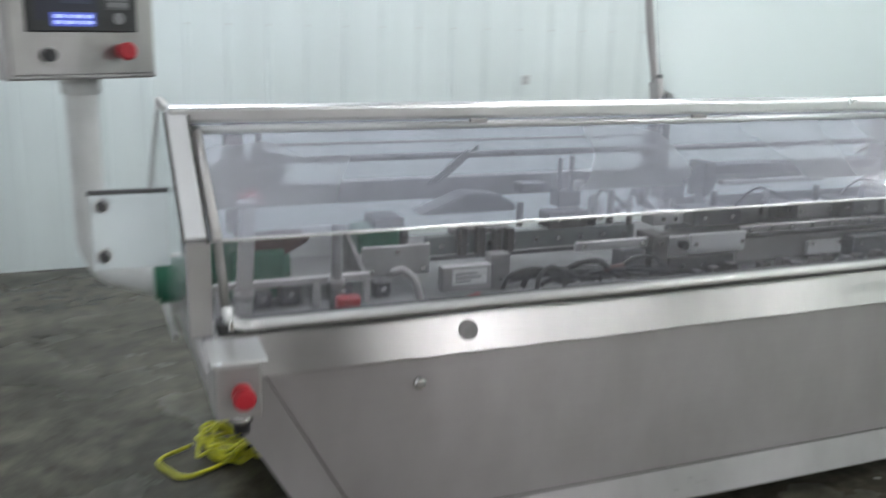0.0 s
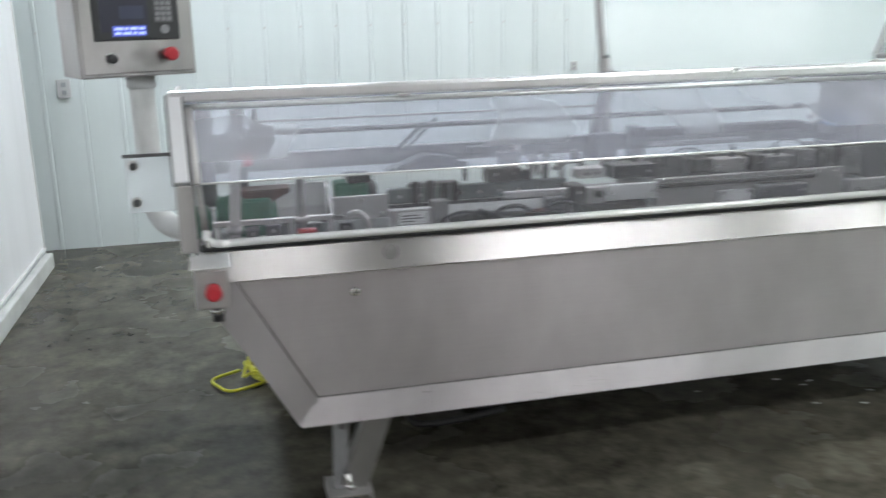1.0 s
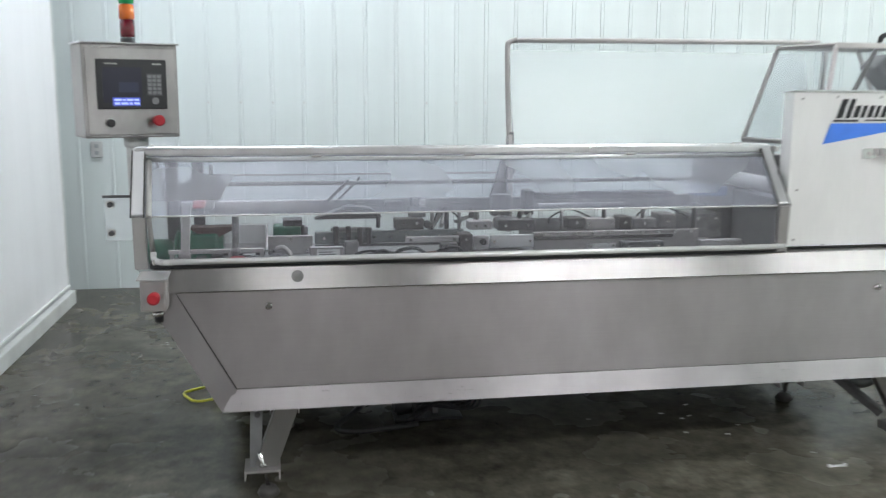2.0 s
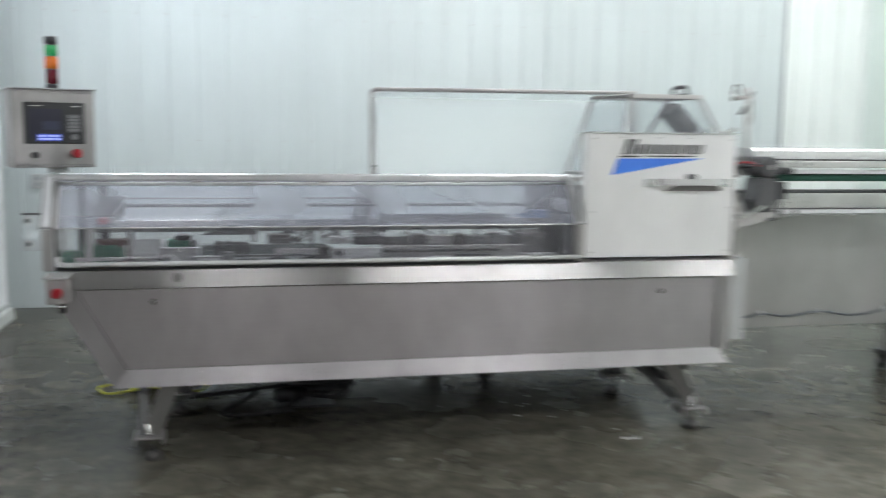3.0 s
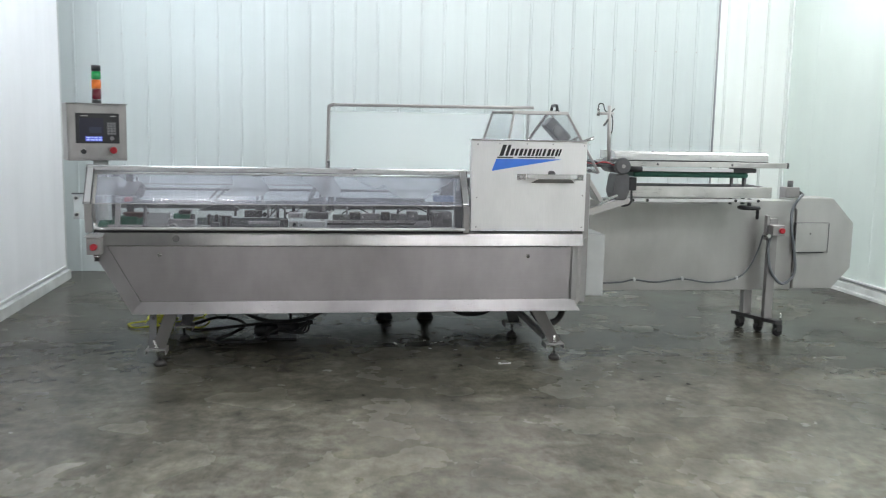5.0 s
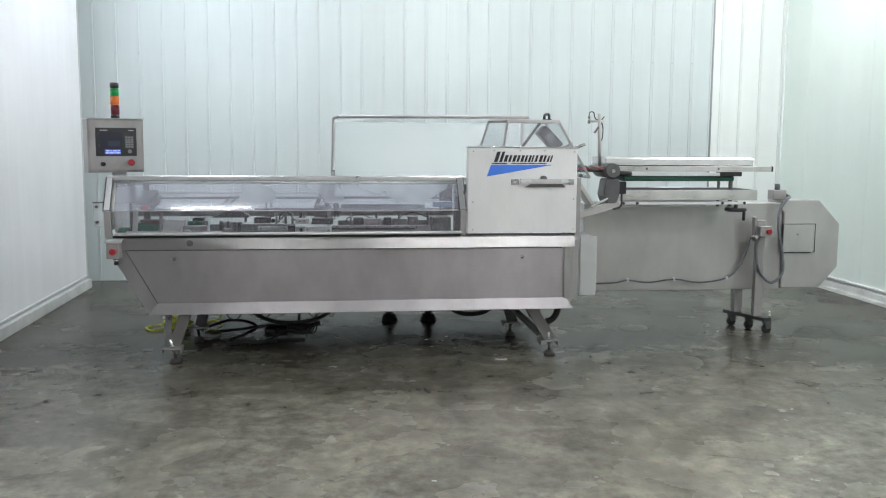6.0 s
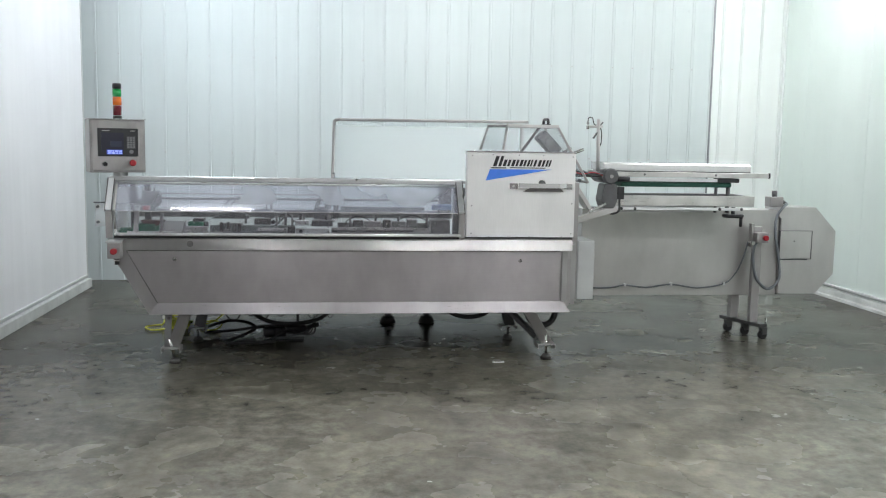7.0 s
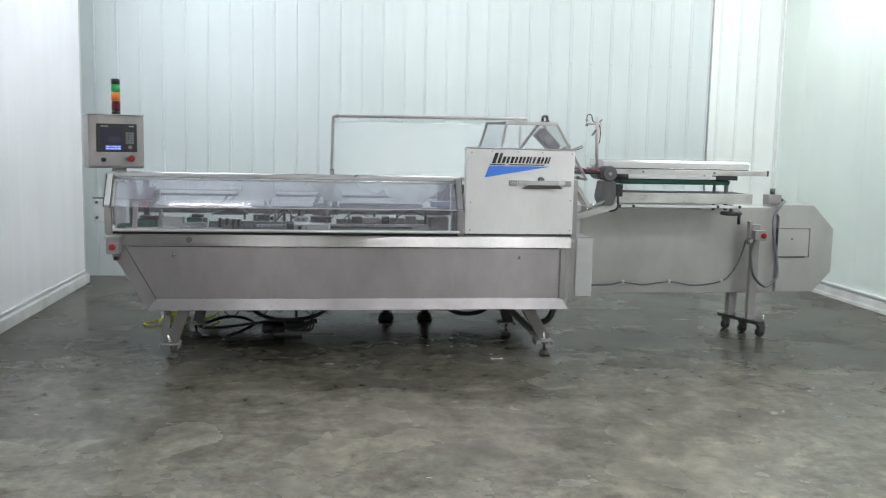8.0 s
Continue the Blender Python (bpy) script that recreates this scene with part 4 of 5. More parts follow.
part("clear_sheet", bm_sheet([(1.715, 2.45, 1.25), (3.2, 2.45, 1.25), (3.2, 2.557, 1.70), (1.72, 2.557, 1.70)], 0.004), "hazy_guard", lid, "cloudy translucent plastic sheet")
part("top_band", bm_sheet([(1.74, 2.556, 1.704), (3.2, 2.556, 1.704), (3.2, 2.566, 1.738), (1.74, 2.566, 1.738)], 0.004), "clear_guard", lid)
part("support_arm", bm_bar((1.70, 2.46, 1.31), (1.665, 2.3, 0.9), 0.05, 0.02, 0.002, (1, 0, 0)), "dull_steel", lid)
part("support_strut", bm_bar((1.725, 2.44, 1.275), (1.63, 2.40, 0.95), 0.05, 0.035, 0.004, (0, 1, 0)), "grey_cast", lid)
part("clip", bm_box(1.70, 1.72, 2.45, 2.47, 1.27, 1.33, 0.002), "dark_steel", lid)
part("clip", bm_box(1.70, 1.715, 2.535, 2.55, 1.53, 1.55, 0.002), "dark_steel", lid)

# ---- control console on its pole ----
console = thing("control_console", (0.0, 2.9, 0), "stainless control box with dark screen on a steel pole", "control panel")
part("pole", bm_hose([(0.005, 2.88, 1.30), (0.005, 2.88, 1.1), (0.005, 2.88, 0.9), (0.01, 2.87, 0.80), (0.05, 2.83, 0.73), (0.12, 2.76, 0.715), (0.24, 2.64, 0.715)], 0.046, 20), "white_paint", console)
part("pole_collar", bm_rod((0.005, 2.88, 1.245), (0.005, 2.88, 1.298), 0.055, 20, bevel=0.004), "white_paint", console)
part("base_bracket", bm_box(0.20, 0.41, 2.56, 2.72, 0.65, 0.79, 0.004), "grey_steel", console)
TURN = Matrix.Translation((0.018, 2.735, 0)) @ Matrix.Rotation(radians(22), 4, "Z") @ Matrix.Translation((-0.018, -2.735, 0))


def turned(bm):
    bmesh.ops.transform(bm, verts=bm.verts, matrix=TURN)
    return bm


case = part("case", turned(bm_box(-0.192, 0.228, 2.735, 2.965, 1.297, 1.712, 0.006)), "case_steel", console, "brushed stainless box")
part("door", turned(bm_box(-0.180, 0.216, 2.727, 2.7345, 1.310, 1.698, 0.004)), "case_steel", case, "brushed stainless box door")
part("hood_lip", turned(bm_box(-0.197, 0.233, 2.72, 2.97, 1.713, 1.719, 0.001)), "bright_steel", case)
part("bezel", turned(bm_box(-0.135, 0.172, 2.7205, 2.727, 1.425, 1.645, 0.004)), "black_plastic", case)
part("screen", turned(bm_box(-0.11, 0.06, 2.7187, 2.7204, 1.455, 1.61, 0)), "screen_dark", case, "dark glowing display")
for z, words in ((1.446, (0.022, 0.03, 0.014, 0.024)), (1.462, (0.03, 0.012, 0.026, 0.02))):
    x = -0.062
    for w in words:
        part("text_bar", turned(bm_box(x, x + w, 2.7173, 2.7186, z, z + 0.009, 0)), "screen_blue", case)
        x += w + 0.006
part("menu_block", turned(bm_box(-0.04, 0.045, 2.7173, 2.7186, 1.50, 1.545, 0)), "screen_grey", case)
part("brand_bar", turned(bm_box(-0.10, -0.045, 2.719, 2.7203, 1.623, 1.628, 0)), "paper", case)
part("brand_bar", turned(bm_box(0.11, 0.15, 2.719, 2.7203, 1.623, 1.628, 0)), "paper", case)
part("keypad", turned(bm_box(0.083, 0.149, 2.7190, 2.7203, 1.486, 1.583, 0)), "motor_grey", case)
part("text_field", turned(bm_box(-0.070, 0.050, 2.7180, 2.71865, 1.440, 1.477, 0)), "screen_field", case)
for i in range(3):
    for j in range(5):
        part("key", turned(bm_box(0.087 + 0.021 * i, 0.103 + 0.021 * i, 2.717, 2.7203, 1.492 + 0.018 * j, 1.505 + 0.018 * j, 0.001)), "key_grey", case)
part("key_pad", turned(bm_rod((0.118, 2.717, 1.462), (0.118, 2.7203, 1.462), 0.016, 16)), "key_grey", case)
part("selector", turned(bm_rod((-0.085, 2.6925, 1.365), (-0.085, 2.7275, 1.365), 0.017, 16, bevel=0.003)), "black_plastic", case)
part("selector_ring", turned(bm_rod((-0.085, 2.7165, 1.365), (-0.085, 2.727, 1.365), 0.021, 18)), "bright_steel", case)
part("button", turned(bm_rod((0.12, 2.6675, 1.375), (0.12, 2.6925, 1.375), 0.025, 20, bevel=0.006)), "red_plastic", case, "red mushroom push button")
part("button_collar", turned(bm_rod((0.12, 2.6925, 1.375), (0.12, 2.7275, 1.375), 0.02, 18)), "red_plastic", case)
tower = part("signal_tower", bm_rod((-0.005, 2.85, 1.719), (-0.005, 2.85, 1.745), 0.034, 20), "black_plastic", console, "stacked signal lamp")
for z0, z1, mat in ((1.747, 1.825, "red_lens"), (1.827, 1.893, "orange_lens"), (1.895, 1.955, "green_lens"), (1.957, 2.0, "black_plastic")):
    part("segment", bm_rod((-0.005, 2.85, z0), (-0.005, 2.85, z1), 0.034, 24, bevel=0.003), mat, tower)

# ---- outfeed: grey junction box, guard casing, conveyor ----
jb = thing("junction_box", (3.68, 2.1, 0.42), "pale grey upright electrical box beside the machine", "electrical box")
part("case", bm_box(3.56, 3.69, 1.955, 2.30, 0.40, 0.85, 0.004), "grey_box", jb)
part("seam", bm_box(3.559, 3.691, 1.99, 1.993, 0.399, 0.851, 0), "dark_steel", jb)
part("bracket", bm_box(3.503, 3.56, 2.0, 2.2, 0.76, 0.80, 0.002), "grey_steel", jb)

casing = thing("guard_casing", (4.8, 2.6, 0.35), "large flat grey steel guard casing with octagonal end", "machine guard")
part("sheet", bm_box(3.74, 5.458, 2.5, 2.72, 0.335, 1.06, 0.004), "casing_steel", casing)
part("octagon", bm_prism([(5.462, 0.348), (5.80, 0.348), (5.955, 0.52), (5.955, 0.885), (5.765, 1.085), (5.44, 1.085), (5.44, 1.0), (5.462, 0.99)], "y", 2.47, 2.74, 0.004), "casing_steel", casing)
hatch = part("hatch", bm_box(5.452, 5.73, 2.452, 2.4675, 0.652, 0.885, 0.003), "casing_steel", casing, "square hatch plate")
part("screw", bm_rod((5.575, 2.448, 0.80), (5.575, 2.452, 0.80), 0.007, 10), "dark_steel", hatch)
part("lower_edge", bm_box(5.45, 5.70, 2.45, 2.468, 0.642, 0.650, 0), "black_plastic", hatch)
part("upper_edge", bm_box(5.452, 5.735, 2.45, 2.468, 0.8865, 0.8895, 0), "dark_steel", hatch)
part("side_edge", bm_box(5.7315, 5.735, 2.45, 2.468, 0.648, 0.8895, 0), "dark_steel", hatch)
part("edge_strip", bm_box(5.440, 5.450, 2.45, 2.468, 0.645, 0.89, 0), "black_plastic", hatch)
part("air_unit", bm_box(5.365, 5.485, 2.5, 2.6, 1.087, 1.17, 0.006), "dull_steel", casing)
part("fitting", bm_rod((5.425, 2.55, 1.17), (5.425, 2.55, 1.22), 0.022, 12), "dark_steel", casing)
part("fitting", bm_rod((5.485, 2.55, 1.14), (5.535, 2.55, 1.11), 0.014, 10), "dark_steel", casing)
part("foot", bm_box(5.09, 5.16, 2.55, 2.62, 0.13, 0.35, 0.003), "dull_steel", casing)
part("hose", bm_hose([(5.53, 2.53, 1.11), (5.46, 2.45, 1.09), (5.40, 2.44, 1.0), (5.39, 2.42, 0.85), (5.43, 2.42, 0.65), (5.44, 2.42, 0.48), (5.34, 2.41, 0.40), (5.20, 2.335, 0.5), (5.16, 2.335, 0.66), (5.165, 2.335, 0.76), (5.19, 2.335, 0.81)], 0.012), "grey_rubber", casing, "grey flexible hose")
part("cable", bm_hose([(3.76, 2.485, 0.400), (4.0, 2.48, 0.405), (4.12, 2.48, 0.425), (4.3, 2.48, 0.405), (4.52, 2.48, 0.430), (4.75, 2.48, 0.400), (4.98, 2.48, 0.435), (5.08, 2.47, 0.53), (5.12, 2.42, 0.68), (5.13, 2.38, 0.80)], 0.0065), "grey_rubber", casing, "dark grey cable clipped along the sheet")
for x, z in ((4.12, 0.425), (4.52, 0.430), (4.98, 0.435)):
    part("clip", bm_box(x - 0.008, x + 0.008, 2.468, 2.498, z - 0.012, z + 0.016, 0.002), "white_plastic", casing)

conveyor = thing("discharge_conveyor", (4.4, 2.3, 0), "twin belt discharge conveyor with aluminium rails and handwheel", "conveyor")
Y0, Y1 = 2.06, 2.44
part("cover_plate", bm_prism([(Y0 + 0.02, 1.388), (Y0 + 0.02, 1.432), (Y0 + 0.05, 1.446), (Y1, 1.446), (Y1, 1.384)], "x", 3.78, 4.975, 0.002), "polished_steel", conveyor, "bright sheet metal top plate")
for y in (Y0, Y1):
    part("upper_rail", bm_box(3.76, 5.118, y, y + 0.02, 1.340, 1.378, 0.003), "rail_alu", conveyor)
    part("lower_rail", bm_box(3.86, 5.01, y, y + 0.02, 1.115, 1.196, 0.003), "rail_alu", conveyor)
    part("rail_foot", bm_box(3.86, 4.90, y - 0.01, y + 0.03, 1.083, 1.105, 0.002), "white_plastic", conveyor)
# black strip drawn in for the shadow between top plate and rail
part("plate_shadow_gap", bm_box(3.80, 4.97, Y0 + 0.012, Y0 + 0.016, 1.379, 1.387, 0), "black_plastic", conveyor)
part("end_cap", bm_box(5.119, 5.131, Y0 - 0.003, Y0 + 0.023, 1.338, 1.380, 0.002), "black_plastic", conveyor)
part("upper_belt", bm_box(3.93, 4.83, Y0 + 0.03, Y1 - 0.03, 1.262, 1.30, 0.012), "belt_green", conveyor, "dark green belt")
part("lower_belt", bm_box(3.88, 4.99, Y0 + 0.03, Y1 - 0.03, 1.176, 1.196, 0.006), "black_rubber", conveyor, "black rubber belt")
part("side_guide", bm_box(3.95, 4.80, Y0 + 0.012, Y0 + 0.028, 1.305, 1.330, 0.002), "white_plastic", conveyor)
part("bearing_block", bm_box(4.70, 4.88, Y0 + 0.01, Y0 + 0.09, 1.302, 1.336, 0.003), "black_plastic", conveyor)
for x, r in ((4.73, 0.012), (4.83, 0.016)):
    part("jack_post", bm_rod((x, Y0 + 0.1, 1.06), (x, Y0 + 0.1, 1.31), r, 12), "dark_steel", conveyor)
wheel = part("handwheel", bm_rod((4.845, Y0 + 0.02, 1.028), (4.845, Y0 + 0.02, 1.055), 0.085, 28, bevel=0.006), "black_plastic", conveyor, "black handwheel")
part("spindle", bm_rod((4.845, Y0 + 0.02, 1.045), (4.845, Y0 + 0.02, 1.11), 0.015, 12), "dark_steel", wheel)
part("grip", bm_rod((4.905, Y0 + 0.0, 0.955), (4.905, Y0 + 0.0, 1.028), 0.013, 12, bevel=0.003), "black_plastic", wheel)
gear = part("drive_motor", bm_rod((3.795, 1.93, 1.345), (3.795, 2.30, 1.345), 0.056, 26, bevel=0.006), "motor_grey", conveyor, "dark grey drive motor")
part("shaft_cover", bm_rod((3.52, 2.04, 1.355), (3.75, 2.04, 1.355), 0.022, 16), "dark_steel", gear)
part("gearbox", bm_prism([(3.75, 1.285), (3.85, 1.285), (3.855, 1.16), (3.83, 1.10), (3.755, 1.10), (3.73, 1.16)], "y", 1.95, 2.12, 0.006), "motor_grey", gear)
part("terminal_box", bm_box(3.857, 3.91, 1.96, 2.06, 1.17, 1.265, 0.005), "black_plastic", gear)
part("end_roller", bm_rod((3.855, 1.98, 1.325), (3.95, 1.98, 1.325), 0.02, 12), "black_plastic", gear)
for k, mat in enumerate(("red_plastic", "black_rubber", "grey_rubber")):
    part("wire", bm_hose([(3.50, 1.98, 1.375 + 0.008 * k), (3.58, 1.97, 1.36 + 0.012 * k), (3.66, 1.96, 1.372 - 0.01 * k), (3.74, 1.965, 1.35 + 0.008 * k)], 0.005, 6), mat, gear)
part("cooling_ring", bm_rod((3.795, 1.955, 1.345), (3.795, 1.975, 1.345), 0.060, 26), "dark_steel", gear)
part("end_bolt", bm_rod((3.795, 1.922, 1.345), (3.795, 1.93, 1.345), 0.014, 8), "dull_steel", gear)
part("lead", bm_hose([(3.88, 1.98, 1.17), (3.87, 1.96, 1.08), (3.81, 1.98, 1.06), (3.79, 2.0, 1.10)], 0.008), "black_rubber", gear)
part("chute_plate", bm_sheet([(3.50, 1.92, 1.33), (3.50, 2.2, 1.33), (3.66, 2.2, 1.09), (3.66, 1.92, 1.09)], 0.006), "aluminium", conveyor)
part("chute_arm", bm_bar((3.50, 1.93, 1.30), (3.65, 1.93, 1.08), 0.03, 0.02, 0.002, (0, 1, 0)), "grey_steel", conveyor)
part("lever", bm_bar((3.62, 1.91, 1.075), (3.75, 1.91, 1.14), 0.02, 0.02, 0.003, (0, 1, 0)), "bright_steel", conveyor)
part("support_arm", bm_bar((3.50, 2.0, 0.99), (3.86, 2.0, 1.10), 0.05, 0.06, 0.003, (0, 1, 0)), "grey_steel", conveyor)
part("bolt", bm_rod((3.545, 1.925, 1.31), (3.545, 1.95, 1.31), 0.014, 6), "dark_steel", conveyor)
for x in (3.92, 4.03, 4.72, 4.9):
    part("bolt", bm_rod((x, Y0 - 0.014, 1.094), (x, Y0 - 0.004, 1.094), 0.012, 8), "black_plastic", conveyor)
for x in (4.1, 4.68):
    part("screw", bm_rod((x, Y0 - 0.004, 1.359), (x, Y0 + 0.001, 1.359), 0.009, 10), "dark_steel", conveyor)
part("peg", bm_rod((4.08, Y0 + 0.06, 1.39), (4.08, Y0 + 0.06, 1.45), 0.01, 10), "black_plastic", conveyor)
part("flat_deck", bm_box(3.75, 4.95, 2.35, 2.49, 1.064, 1.078, 0.002), "dark_steel", conveyor)
part("drip_tray", bm_box(3.80, 4.68, 2.26, 2.496, 1.052, 1.0635, 0.002), "polished_steel", conveyor, "bright edged tray under the belts")
post = part("sensor_post", bm_rod((3.738, 2.1, 1.36), (3.727, 2.1, 1.775), 0.014, 12), "grey_steel", conveyor)
part("cross_rod", bm_rod((3.66, 2.1, 1.718), (3.76, 2.1, 1.722), 0.010, 10), "grey_steel", post)
part("sensor", bm_rod((3.645, 2.1, 1.70), (3.645, 2.1, 1.755), 0.011, 12), "bright_steel", post)
part("clamp", bm_bar((3.69, 2.1, 1.63), (3.74, 2.1, 1.70), 0.012, 0.02, 0.001, (0, 1, 0)), "dark_steel", post)
part("lever", bm_bar((3.735, 2.1, 1.72), (3.765, 2.1, 1.755), 0.008, 0.012, 0.001, (0, 1, 0)), "dark_steel", post)
part("wire", bm_hose([(3.645, 2.1, 1.755), (3.65, 2.1, 1.785), (3.68, 2.1, 1.785), (3.695, 2.1, 1.74), (3.75, 2.1, 1.70), (3.755, 2.1, 1.60), (3.735, 2.1, 1.55)], 0.004, 6), "black_rubber", post)
stand = part("stand_post", bm_box(5.168, 5.238, 2.35, 2.40, 0.13, 0.93, 0.004), "dull_steel", conveyor)
part("stand_bracket", bm_box(5.142, 5.166, 2.35, 2.40, 0.76, 0.955, 0.002), "dull_steel", stand)
part("stop_box", bm_box(5.155, 5.255, 2.27, 2.345, 0.805, 0.885, 0.004), "dull_steel", stand)
part("stop_button", bm_rod((5.222, 2.24, 0.845), (5.222, 2.27, 0.845), 0.022, 18, bevel=0.004), "red_plastic", stand, "red mushroom push button")
part("knob", bm_rod((5.135, 2.29, 0.80), (5.135, 2.345, 0.80), 0.016, 10), "bright_steel", stand)
base = part("stand_base", bm_bar((5.09, 2.70, 0.115), (5.25, 2.26, 0.115), 0.08, 0.03, 0.003), "dark_steel", conveyor)
part("base_bolt", bm_rod((5.30, 2.33, 0.09), (5.30, 2.33, 0.17), 0.008, 8), "bright_steel", base)
for x, y in ((5.25, 2.28), (5.18, 2.46), (5.10, 2.62)):
    yoke = part("castor", bm_prism([(x - 0.025, 0.10), (x + 0.03, 0.10), (x + 0.03, 0.045), (x - 0.01, 0.04)], "y", y - 0.03, y + 0.03, 0.002), "dark_steel", conveyor)
    part("wheel", bm_rod((x, y - 0.022, 0.036), (x, y + 0.022, 0.036), 0.036, 22, bevel=0.007), "black_rubber", yoke)

# ---- on and near the floor ----
pump = thing("vacuum_pump", (1.35, 2.5, 0), "small black motor unit with hoses under the machine", "motor")
part("motor", bm_rod((1.16, 2.44, 0.058), (1.34, 2.46, 0.066), 0.042, 20, bevel=0.012), "black_plastic", pump)
part("base", bm_box(1.16, 1.48, 2.38, 2.52, 0.0, 0.014, 0.004), "black_plastic", pump)
part("pump_head", bm_rod((1.34, 2.46, 0.075), (1.50, 2.45, 0.095), 0.05, 12, 0.03, 0.01), "black_plastic", pump)
part("arm", bm_bar((1.48, 2.46, 0.09), (1.60, 2.44, 0.125), 0.04, 0.035, 0.006), "black_plastic", pump)
part("bracket", bm_box(1.34, 1.37, 2.42, 2.5, 0.02, 0.1, 0.003), "dark_steel", pump)
hoses = thing("black_hoses", (1.0, 2.6, 0), "loose loops of black cable lying under the machine", "cable")
part("hose", bm_hose([(0.66, 2.62, 0.05), (0.72, 2.72, 0.06), (0.85, 2.85, 0.075), (1.0, 2.8, 0.07), (1.08, 2.66, 0.05), (0.98, 2.5, 0.02), (0.89, 2.34, 0.014), (0.94, 2.27, 0.014), (1.1, 2.28, 0.014), (1.26, 2.32, 0.014)], 0.013), "black_rubber", hoses)
part("hose", bm_hose([(0.68, 2.6, 0.03), (0.85, 2.62, 0.035), (1.0, 2.58, 0.06), (1.15, 2.52, 0.09), (1.34, 2.48, 0.11)], 0.012), "black_rubber", hoses)
part("hose", bm_hose([(1.02, 2.30, 0.375), (1.10, 2.30, 0.24), (1.24, 2.32, 0.165), (1.42, 2.34, 0.15), (1.58, 2.34, 0.18), (1.68, 2.34, 0.25), (1.74, 2.34, 0.37)], 0.016), "black_rubber", hoses)
part("hose", bm_hose([(1.43, 2.42, 0.11), (1.43, 2.42, 0.25), (1.43, 2.42, 0.375)], 0.012), "black_rubber", hoses)
part("hose", bm_hose([(1.52, 2.5, 0.375), (1.56, 2.5, 0.31), (1.66, 2.5, 0.30), (1.72, 2.5, 0.375)], 0.009), "black_rubber", hoses)
part("hose", bm_hose([(0.88, 2.1, 0.37), (0.92, 2.1, 0.25), (0.99, 2.1, 0.235), (1.06, 2.1, 0.37)], 0.006), "black_rubber", hoses)
part("hose", bm_hose([(2.50, 2.3, 0.37), (2.64, 2.3, 0.235), (2.78, 2.3, 0.20), (2.92, 2.3, 0.235), (3.02, 2.3, 0.37)], 0.018), "black_rubber", hoses)
part("hose", bm_hose([(3.16, 2.1, 0.36), (3.24, 2.1, 0.21), (3.33, 2.1, 0.17), (3.41, 2.1, 0.21), (3.46, 2.1, 0.37)], 0.024), "black_rubber", hoses)
random.seed(11)
for k in range(7):
    x = 0.95 + 0.11 * k + 0.04 * random.random()
    w = 0.10 + 0.14 * random.random()
    y = 2.38 + 0.12 * random.random()
    d = 0.15 + 0.10 * random.random()
    part("cable", bm_hose([(x, y, 0.378), (x + 0.25 * w, y, 0.378 - 0.7 * d), (x + 0.55 * w, y + 0.02, 0.378 - d), (x + w, y + 0.01, 0.378 - 0.3 * d), (x + 1.1 * w, y, 0.385)], 0.005 + 0.002 * (k % 2), 6), "black_rubber", hoses)
for k in range(4):
    a = 0.9 * k
    part("cable", bm_hose([(1.16 + 0.03 * k, 2.36, 0.01), (1.24 + 0.05 * math.sin(a), 2.33 + 0.03 * k, 0.035 + 0.02 * k), (1.36, 2.36 + 0.02 * k, 0.075 + 0.02 * math.cos(a)), (1.46 + 0.03 * k, 2.38, 0.06), (1.56, 2.36 + 0.03 * k, 0.13 + 0.02 * k)], 0.007, 6), "black_rubber", hoses)
coil = thing("air_hose", (0.4, 2.9, 0), "coiled bright yellow air hose on the concrete", "hose")
random.seed(4)
pts = []
for k in range(64):
    a = k * 0.79
    w = 0.05 + 0.075 * random.random()
    pts.append((0.42 + w * math.cos(a) + 0.02 * math.sin(0.31 * k), 2.93 + 1.15 * w * math.sin(a), 0.010 + (0.002 + 0.085 * random.random()) * min(1.0, k / 12)))
part("coil", bm_hose(pts, 0.006, 6, 4), "yellow_hose", coil)
part("tail", bm_hose([pts[0], (0.26, 2.80, 0.012), (0.19, 2.86, 0.012), (0.17, 2.95, 0.012), (0.28, 3.02, 0.014)], 0.007, 6), "yellow_hose", coil)
part("tail", bm_hose([pts[-1], (0.50, 2.95, 0.16), (0.56, 2.9, 0.22), (0.60, 2.85, 0.34)], 0.007, 6), "yellow_hose", coil)

part("tail", bm_hose([(0.52, 2.98, 0.012), (0.62, 3.0, 0.03), (0.72, 2.94, 0.06), (0.79, 2.86, 0.04), (0.74, 2.78, 0.014), (0.64, 2.82, 0.012), (0.62, 2.92, 0.02), (0.72, 2.98, 0.05), (0.80, 2.92, 0.12)], 0.007, 6), "yellow_hose", coil)

bracket = thing("loose_bracket", (2.9, 1.6, 0), "small pale metal strip lying on the concrete", "metal strip")
part("strip", bm_box(2.855, 2.93, 1.587, 1.598, 0.0, 0.006, 0.001), "white_plastic", bracket)
for x in (2.857, 2.928):
    part("end", bm_rod((x, 1.5925, 0.0), (x, 1.5925, 0.010), 0.008, 10), "white_plastic", bracket)
random.seed(7)
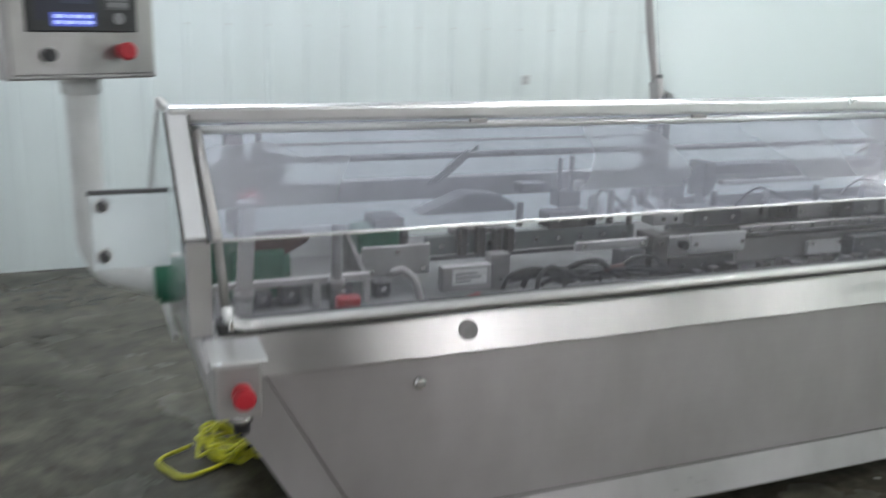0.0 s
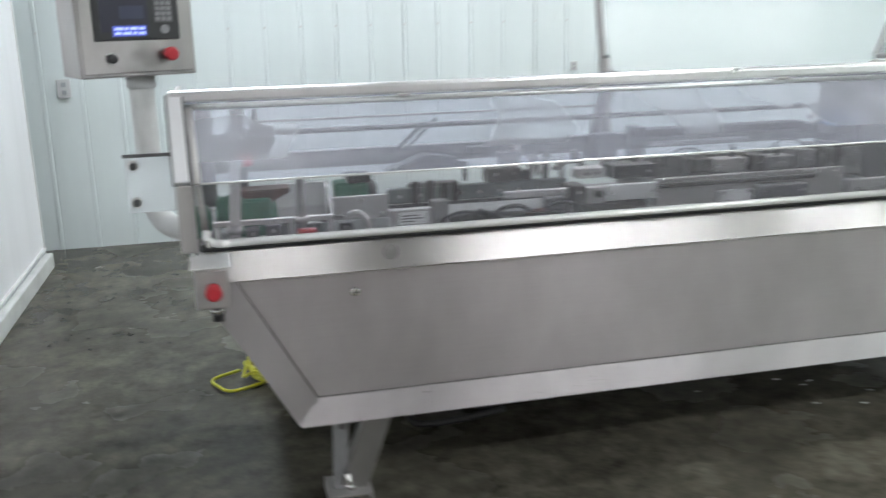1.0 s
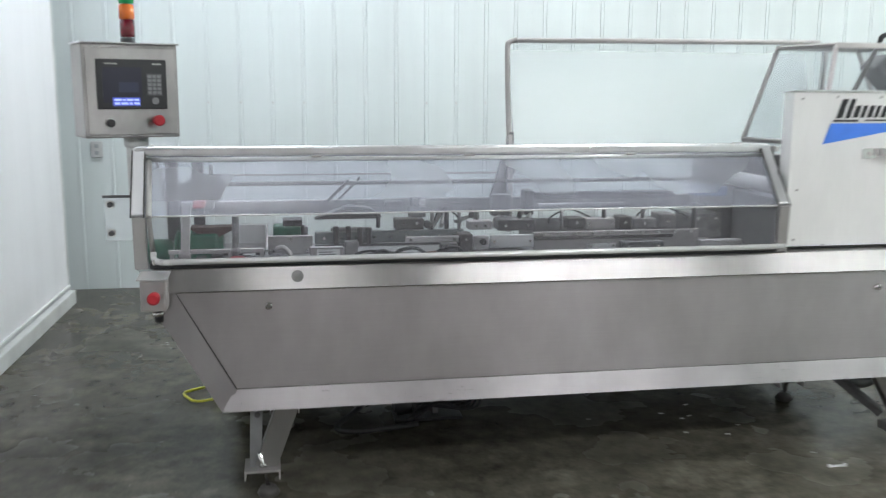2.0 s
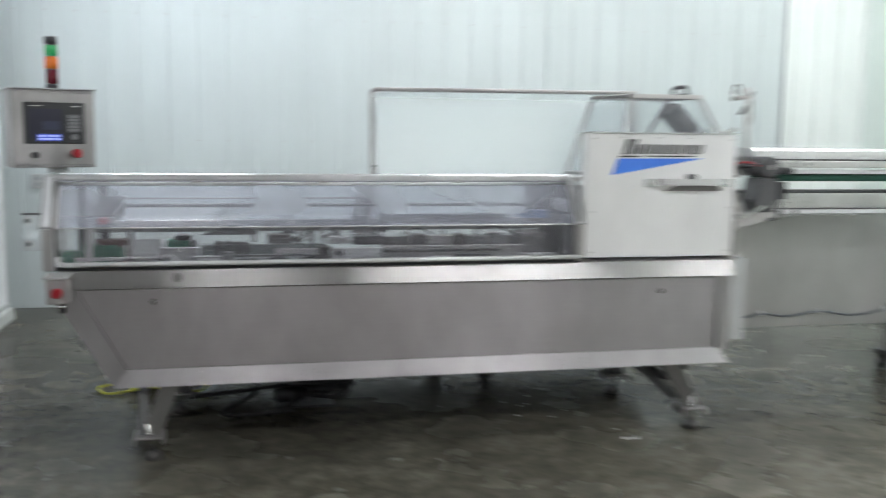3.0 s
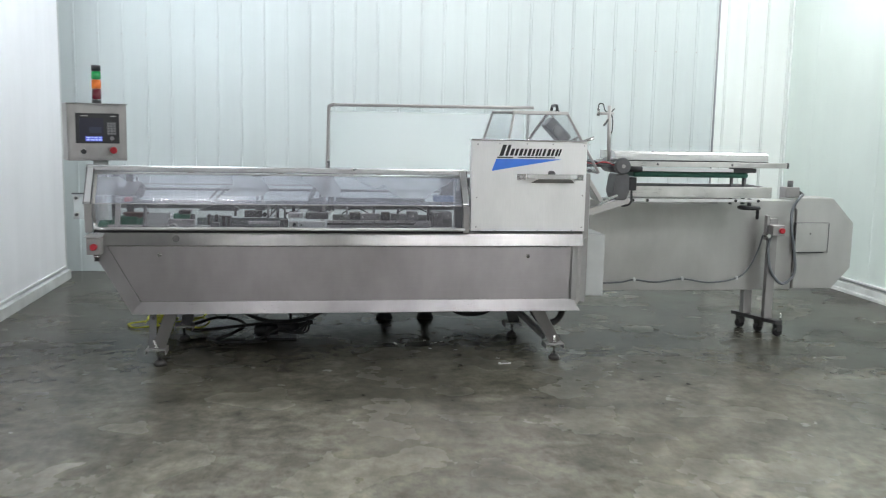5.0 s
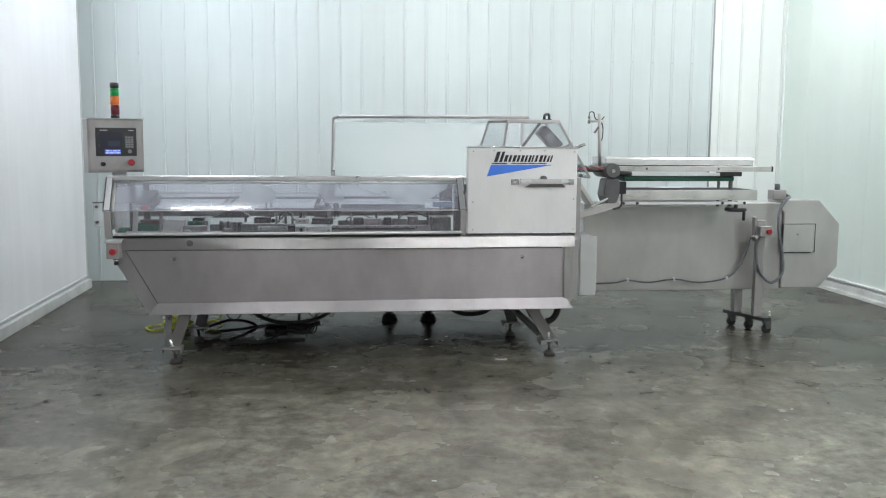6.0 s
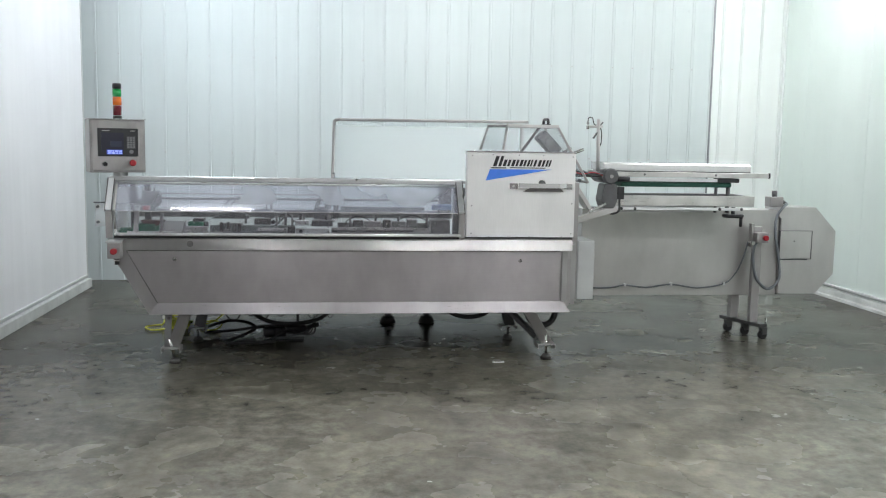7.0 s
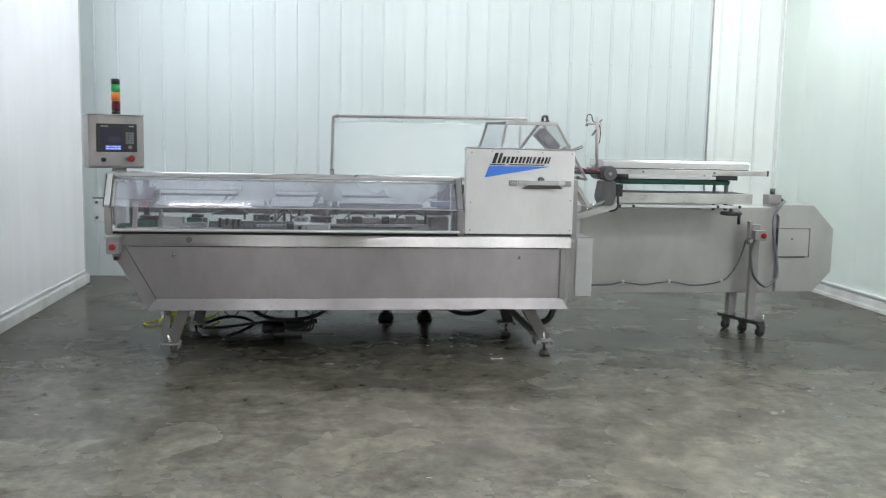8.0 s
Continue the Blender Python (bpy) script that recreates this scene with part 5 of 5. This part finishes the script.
for x, y in ((2.136, -0.70), (2.88, 1.74), (2.43, 2.3), (2.06, 2.28), (2.5, 2.22), (2.44, 2.05), (2.55, 2.25), (2.72, 2.1), (2.6, 2.4), (2.62, 2.0)):
    scrap = single("paper_scrap", bm_box(-0.010 - 0.008 * random.random(), 0.010, -0.005, 0.005, 0.0, 0.002, 0.0004), "paper", "small pale scrap lying on the concrete under the machine", "scrap", group="scraps on the floor")
    scrap.matrix_basis = pose(x, y, 0.0005, 0, 0, random.uniform(-30, 30))

# ---- ceiling lights ----


def ceiling_light(at, light):
    lamp = thing("ceiling_light", (0, 0, 0), "long white fluorescent ceiling light, some added out of view as fill", "lamp", "ceiling lights")
    part("housing", bm_prism([(-0.11, 0.0), (-0.07, 0.07), (0.07, 0.07), (0.11, 0.0)], "x", -0.64, 0.64, 0.003), "white_plastic", lamp)
    part("diffuser", bm_box(-0.60, 0.60, -0.065, 0.065, -0.018, -0.002, 0.0), light, lamp)
    for x in (-0.5, 0.5):
        part("hanger", bm_rod((x, 0, 0.07), (x, 0, 0.25), 0.006, 8), "grey_steel", lamp)
    lamp.location = at
    return lamp


tube = thing("tube_light", (0, 0, 0), "single bare fluorescent tube under the ceiling", "lamp")
part("batten", bm_box(-0.46, 0.46, -0.025, 0.025, 0.04, 0.10, 0.003), "white_plastic", tube)
part("tube", bm_rod((-0.42, 0, 0), (0.42, 0, 0), 0.019, 12), "tube_glow", tube, "glowing glass tube")
for x in (-0.43, 0.43):
    part("holder", bm_box(x - 0.012, x + 0.012, -0.015, 0.015, -0.02, 0.04, 0.002), "white_plastic", tube)
for x in (-0.3, 0.3):
    part("hanger", bm_rod((x, 0, 0.1), (x, 0, 0.25), 0.005, 8), "grey_steel", tube)
tube.location = (0.49, 0.86, TOP - 0.25)

first_lamp = ceiling_light((LAMPS[0][0], LAMPS[0][1], TOP - 0.25), "lamp_glow")
for x, y in LAMPS[1:]:
    copy_thing(first_lamp, pose(x, y, TOP - 0.25))
ceiling_light((COOL_FILL[0], COOL_FILL[1], TOP - 0.25), "cool_glow")


def wall_socket(x, z, w, h):
    socket = thing("wall_socket", (x, BACK - 0.012, z), "small pale grey electrical socket on the ribbed wall", "socket", "wall sockets")
    part("plate", bm_box(x - w / 2, x + w / 2, BACK - 0.024, BACK - 0.0125, z - h / 2, z + h / 2, 0.004), "grey_box", socket)
    for e in (-0.21, 0.21):
        part("outlet", bm_box(x - 0.18 * w, x + 0.18 * w, BACK - 0.027, BACK - 0.0235, z + e * h - 0.12 * h, z + e * h + 0.12 * h, 0.001), "grey_rubber_pale", socket)


wall_socket(-0.685, 1.07, 0.084, 0.12)
wall_socket(2.828, 1.093, 0.05, 0.066)

# ---- wall pieces: liner panels with a raised seam, and flat panels on the side wall ----
PITCH, SEAM = 0.2393, -0.577


def liner(width):
    """One liner panel: a flat field and a low folded rib with a groove on either side at its right edge."""
    rib = [(0.034, 0.0), (0.031, -0.006), (0.011, -0.006), (0.008, 0.004), (0.003, 0.004), (0.001, 0.0)]
    prof = [(0.0, 0.010), (0.0, 0.0)] + [(width - x, y) for x, y in rib] + [(width, 0.0), (width, 0.010)]
    bm = bmesh.new()
    lo = [bm.verts.new((x, y, 0.0)) for x, y in prof]
    hi = [bm.verts.new((x, y, TOP)) for x, y in prof]
    for k in range(len(prof) - 1):
        bm.faces.new((lo[k], lo[k + 1], hi[k + 1], hi[k]))
    bmesh.ops.recalc_face_normals(bm, faces=bm.faces)
    return bm


panel_mesh = mesh_of("liner_panel", liner(PITCH), "liner_white")
screw_mesh = mesh_of("screw", bm_rod((0, 0, 0), (0, -0.006, 0), 0.007, 8), "grey_steel")
for k in range(-2, 29):
    p = new("liner_panel", panel_mesh)
    p.parent, p.location = wall_back, (SEAM + 0.018 + PITCH * (k - 1), BACK, 0)
    for z in (1.42, 2.47):
        s = new("screw", screw_mesh)
        s.parent, s.location = wall_back, (SEAM + PITCH * k, BACK - 0.006, z)
for x0, x1 in ((6.153, 6.262), (6.264, 6.498), (6.500, 6.740), (6.742, 7.006)):
    part("bright_panel", bm_prism([(x0, BACK + 0.011), (x0, BACK - 0.002)] + [(x1 - x, BACK + y - 0.002) for x, y in ((0.030, 0.0), (0.028, 0.006), (0.024, 0.006), (0.021, -0.008), (0.010, -0.008), (0.008, 0.006))] + [(x1, BACK + 0.006), (x1, BACK + 0.011)], "z", 0.0, TOP), "corner_white", wall_back, "bright white panel")
part("corner_trim", bm_box(7.008, RIGHT - 0.001, BACK - 0.03, BACK + 0.011, 0.0, TOP, 0.003), "corner_white", wall_back, "bright folded corner trim")
part("conduit", bm_rod((6.135, BACK - 0.012, 0.0), (6.135, BACK - 0.012, TOP), 0.011, 10), "grey_rubber_pale", wall_back, "thin grey conduit")
y = 5.06
while y > REAR:
    part("seam", bm_box(RIGHT - 0.0025, RIGHT, y - 0.004, y + 0.004, 0.15, TOP, 0), "liner_green", wall_right)
    y -= 1.22
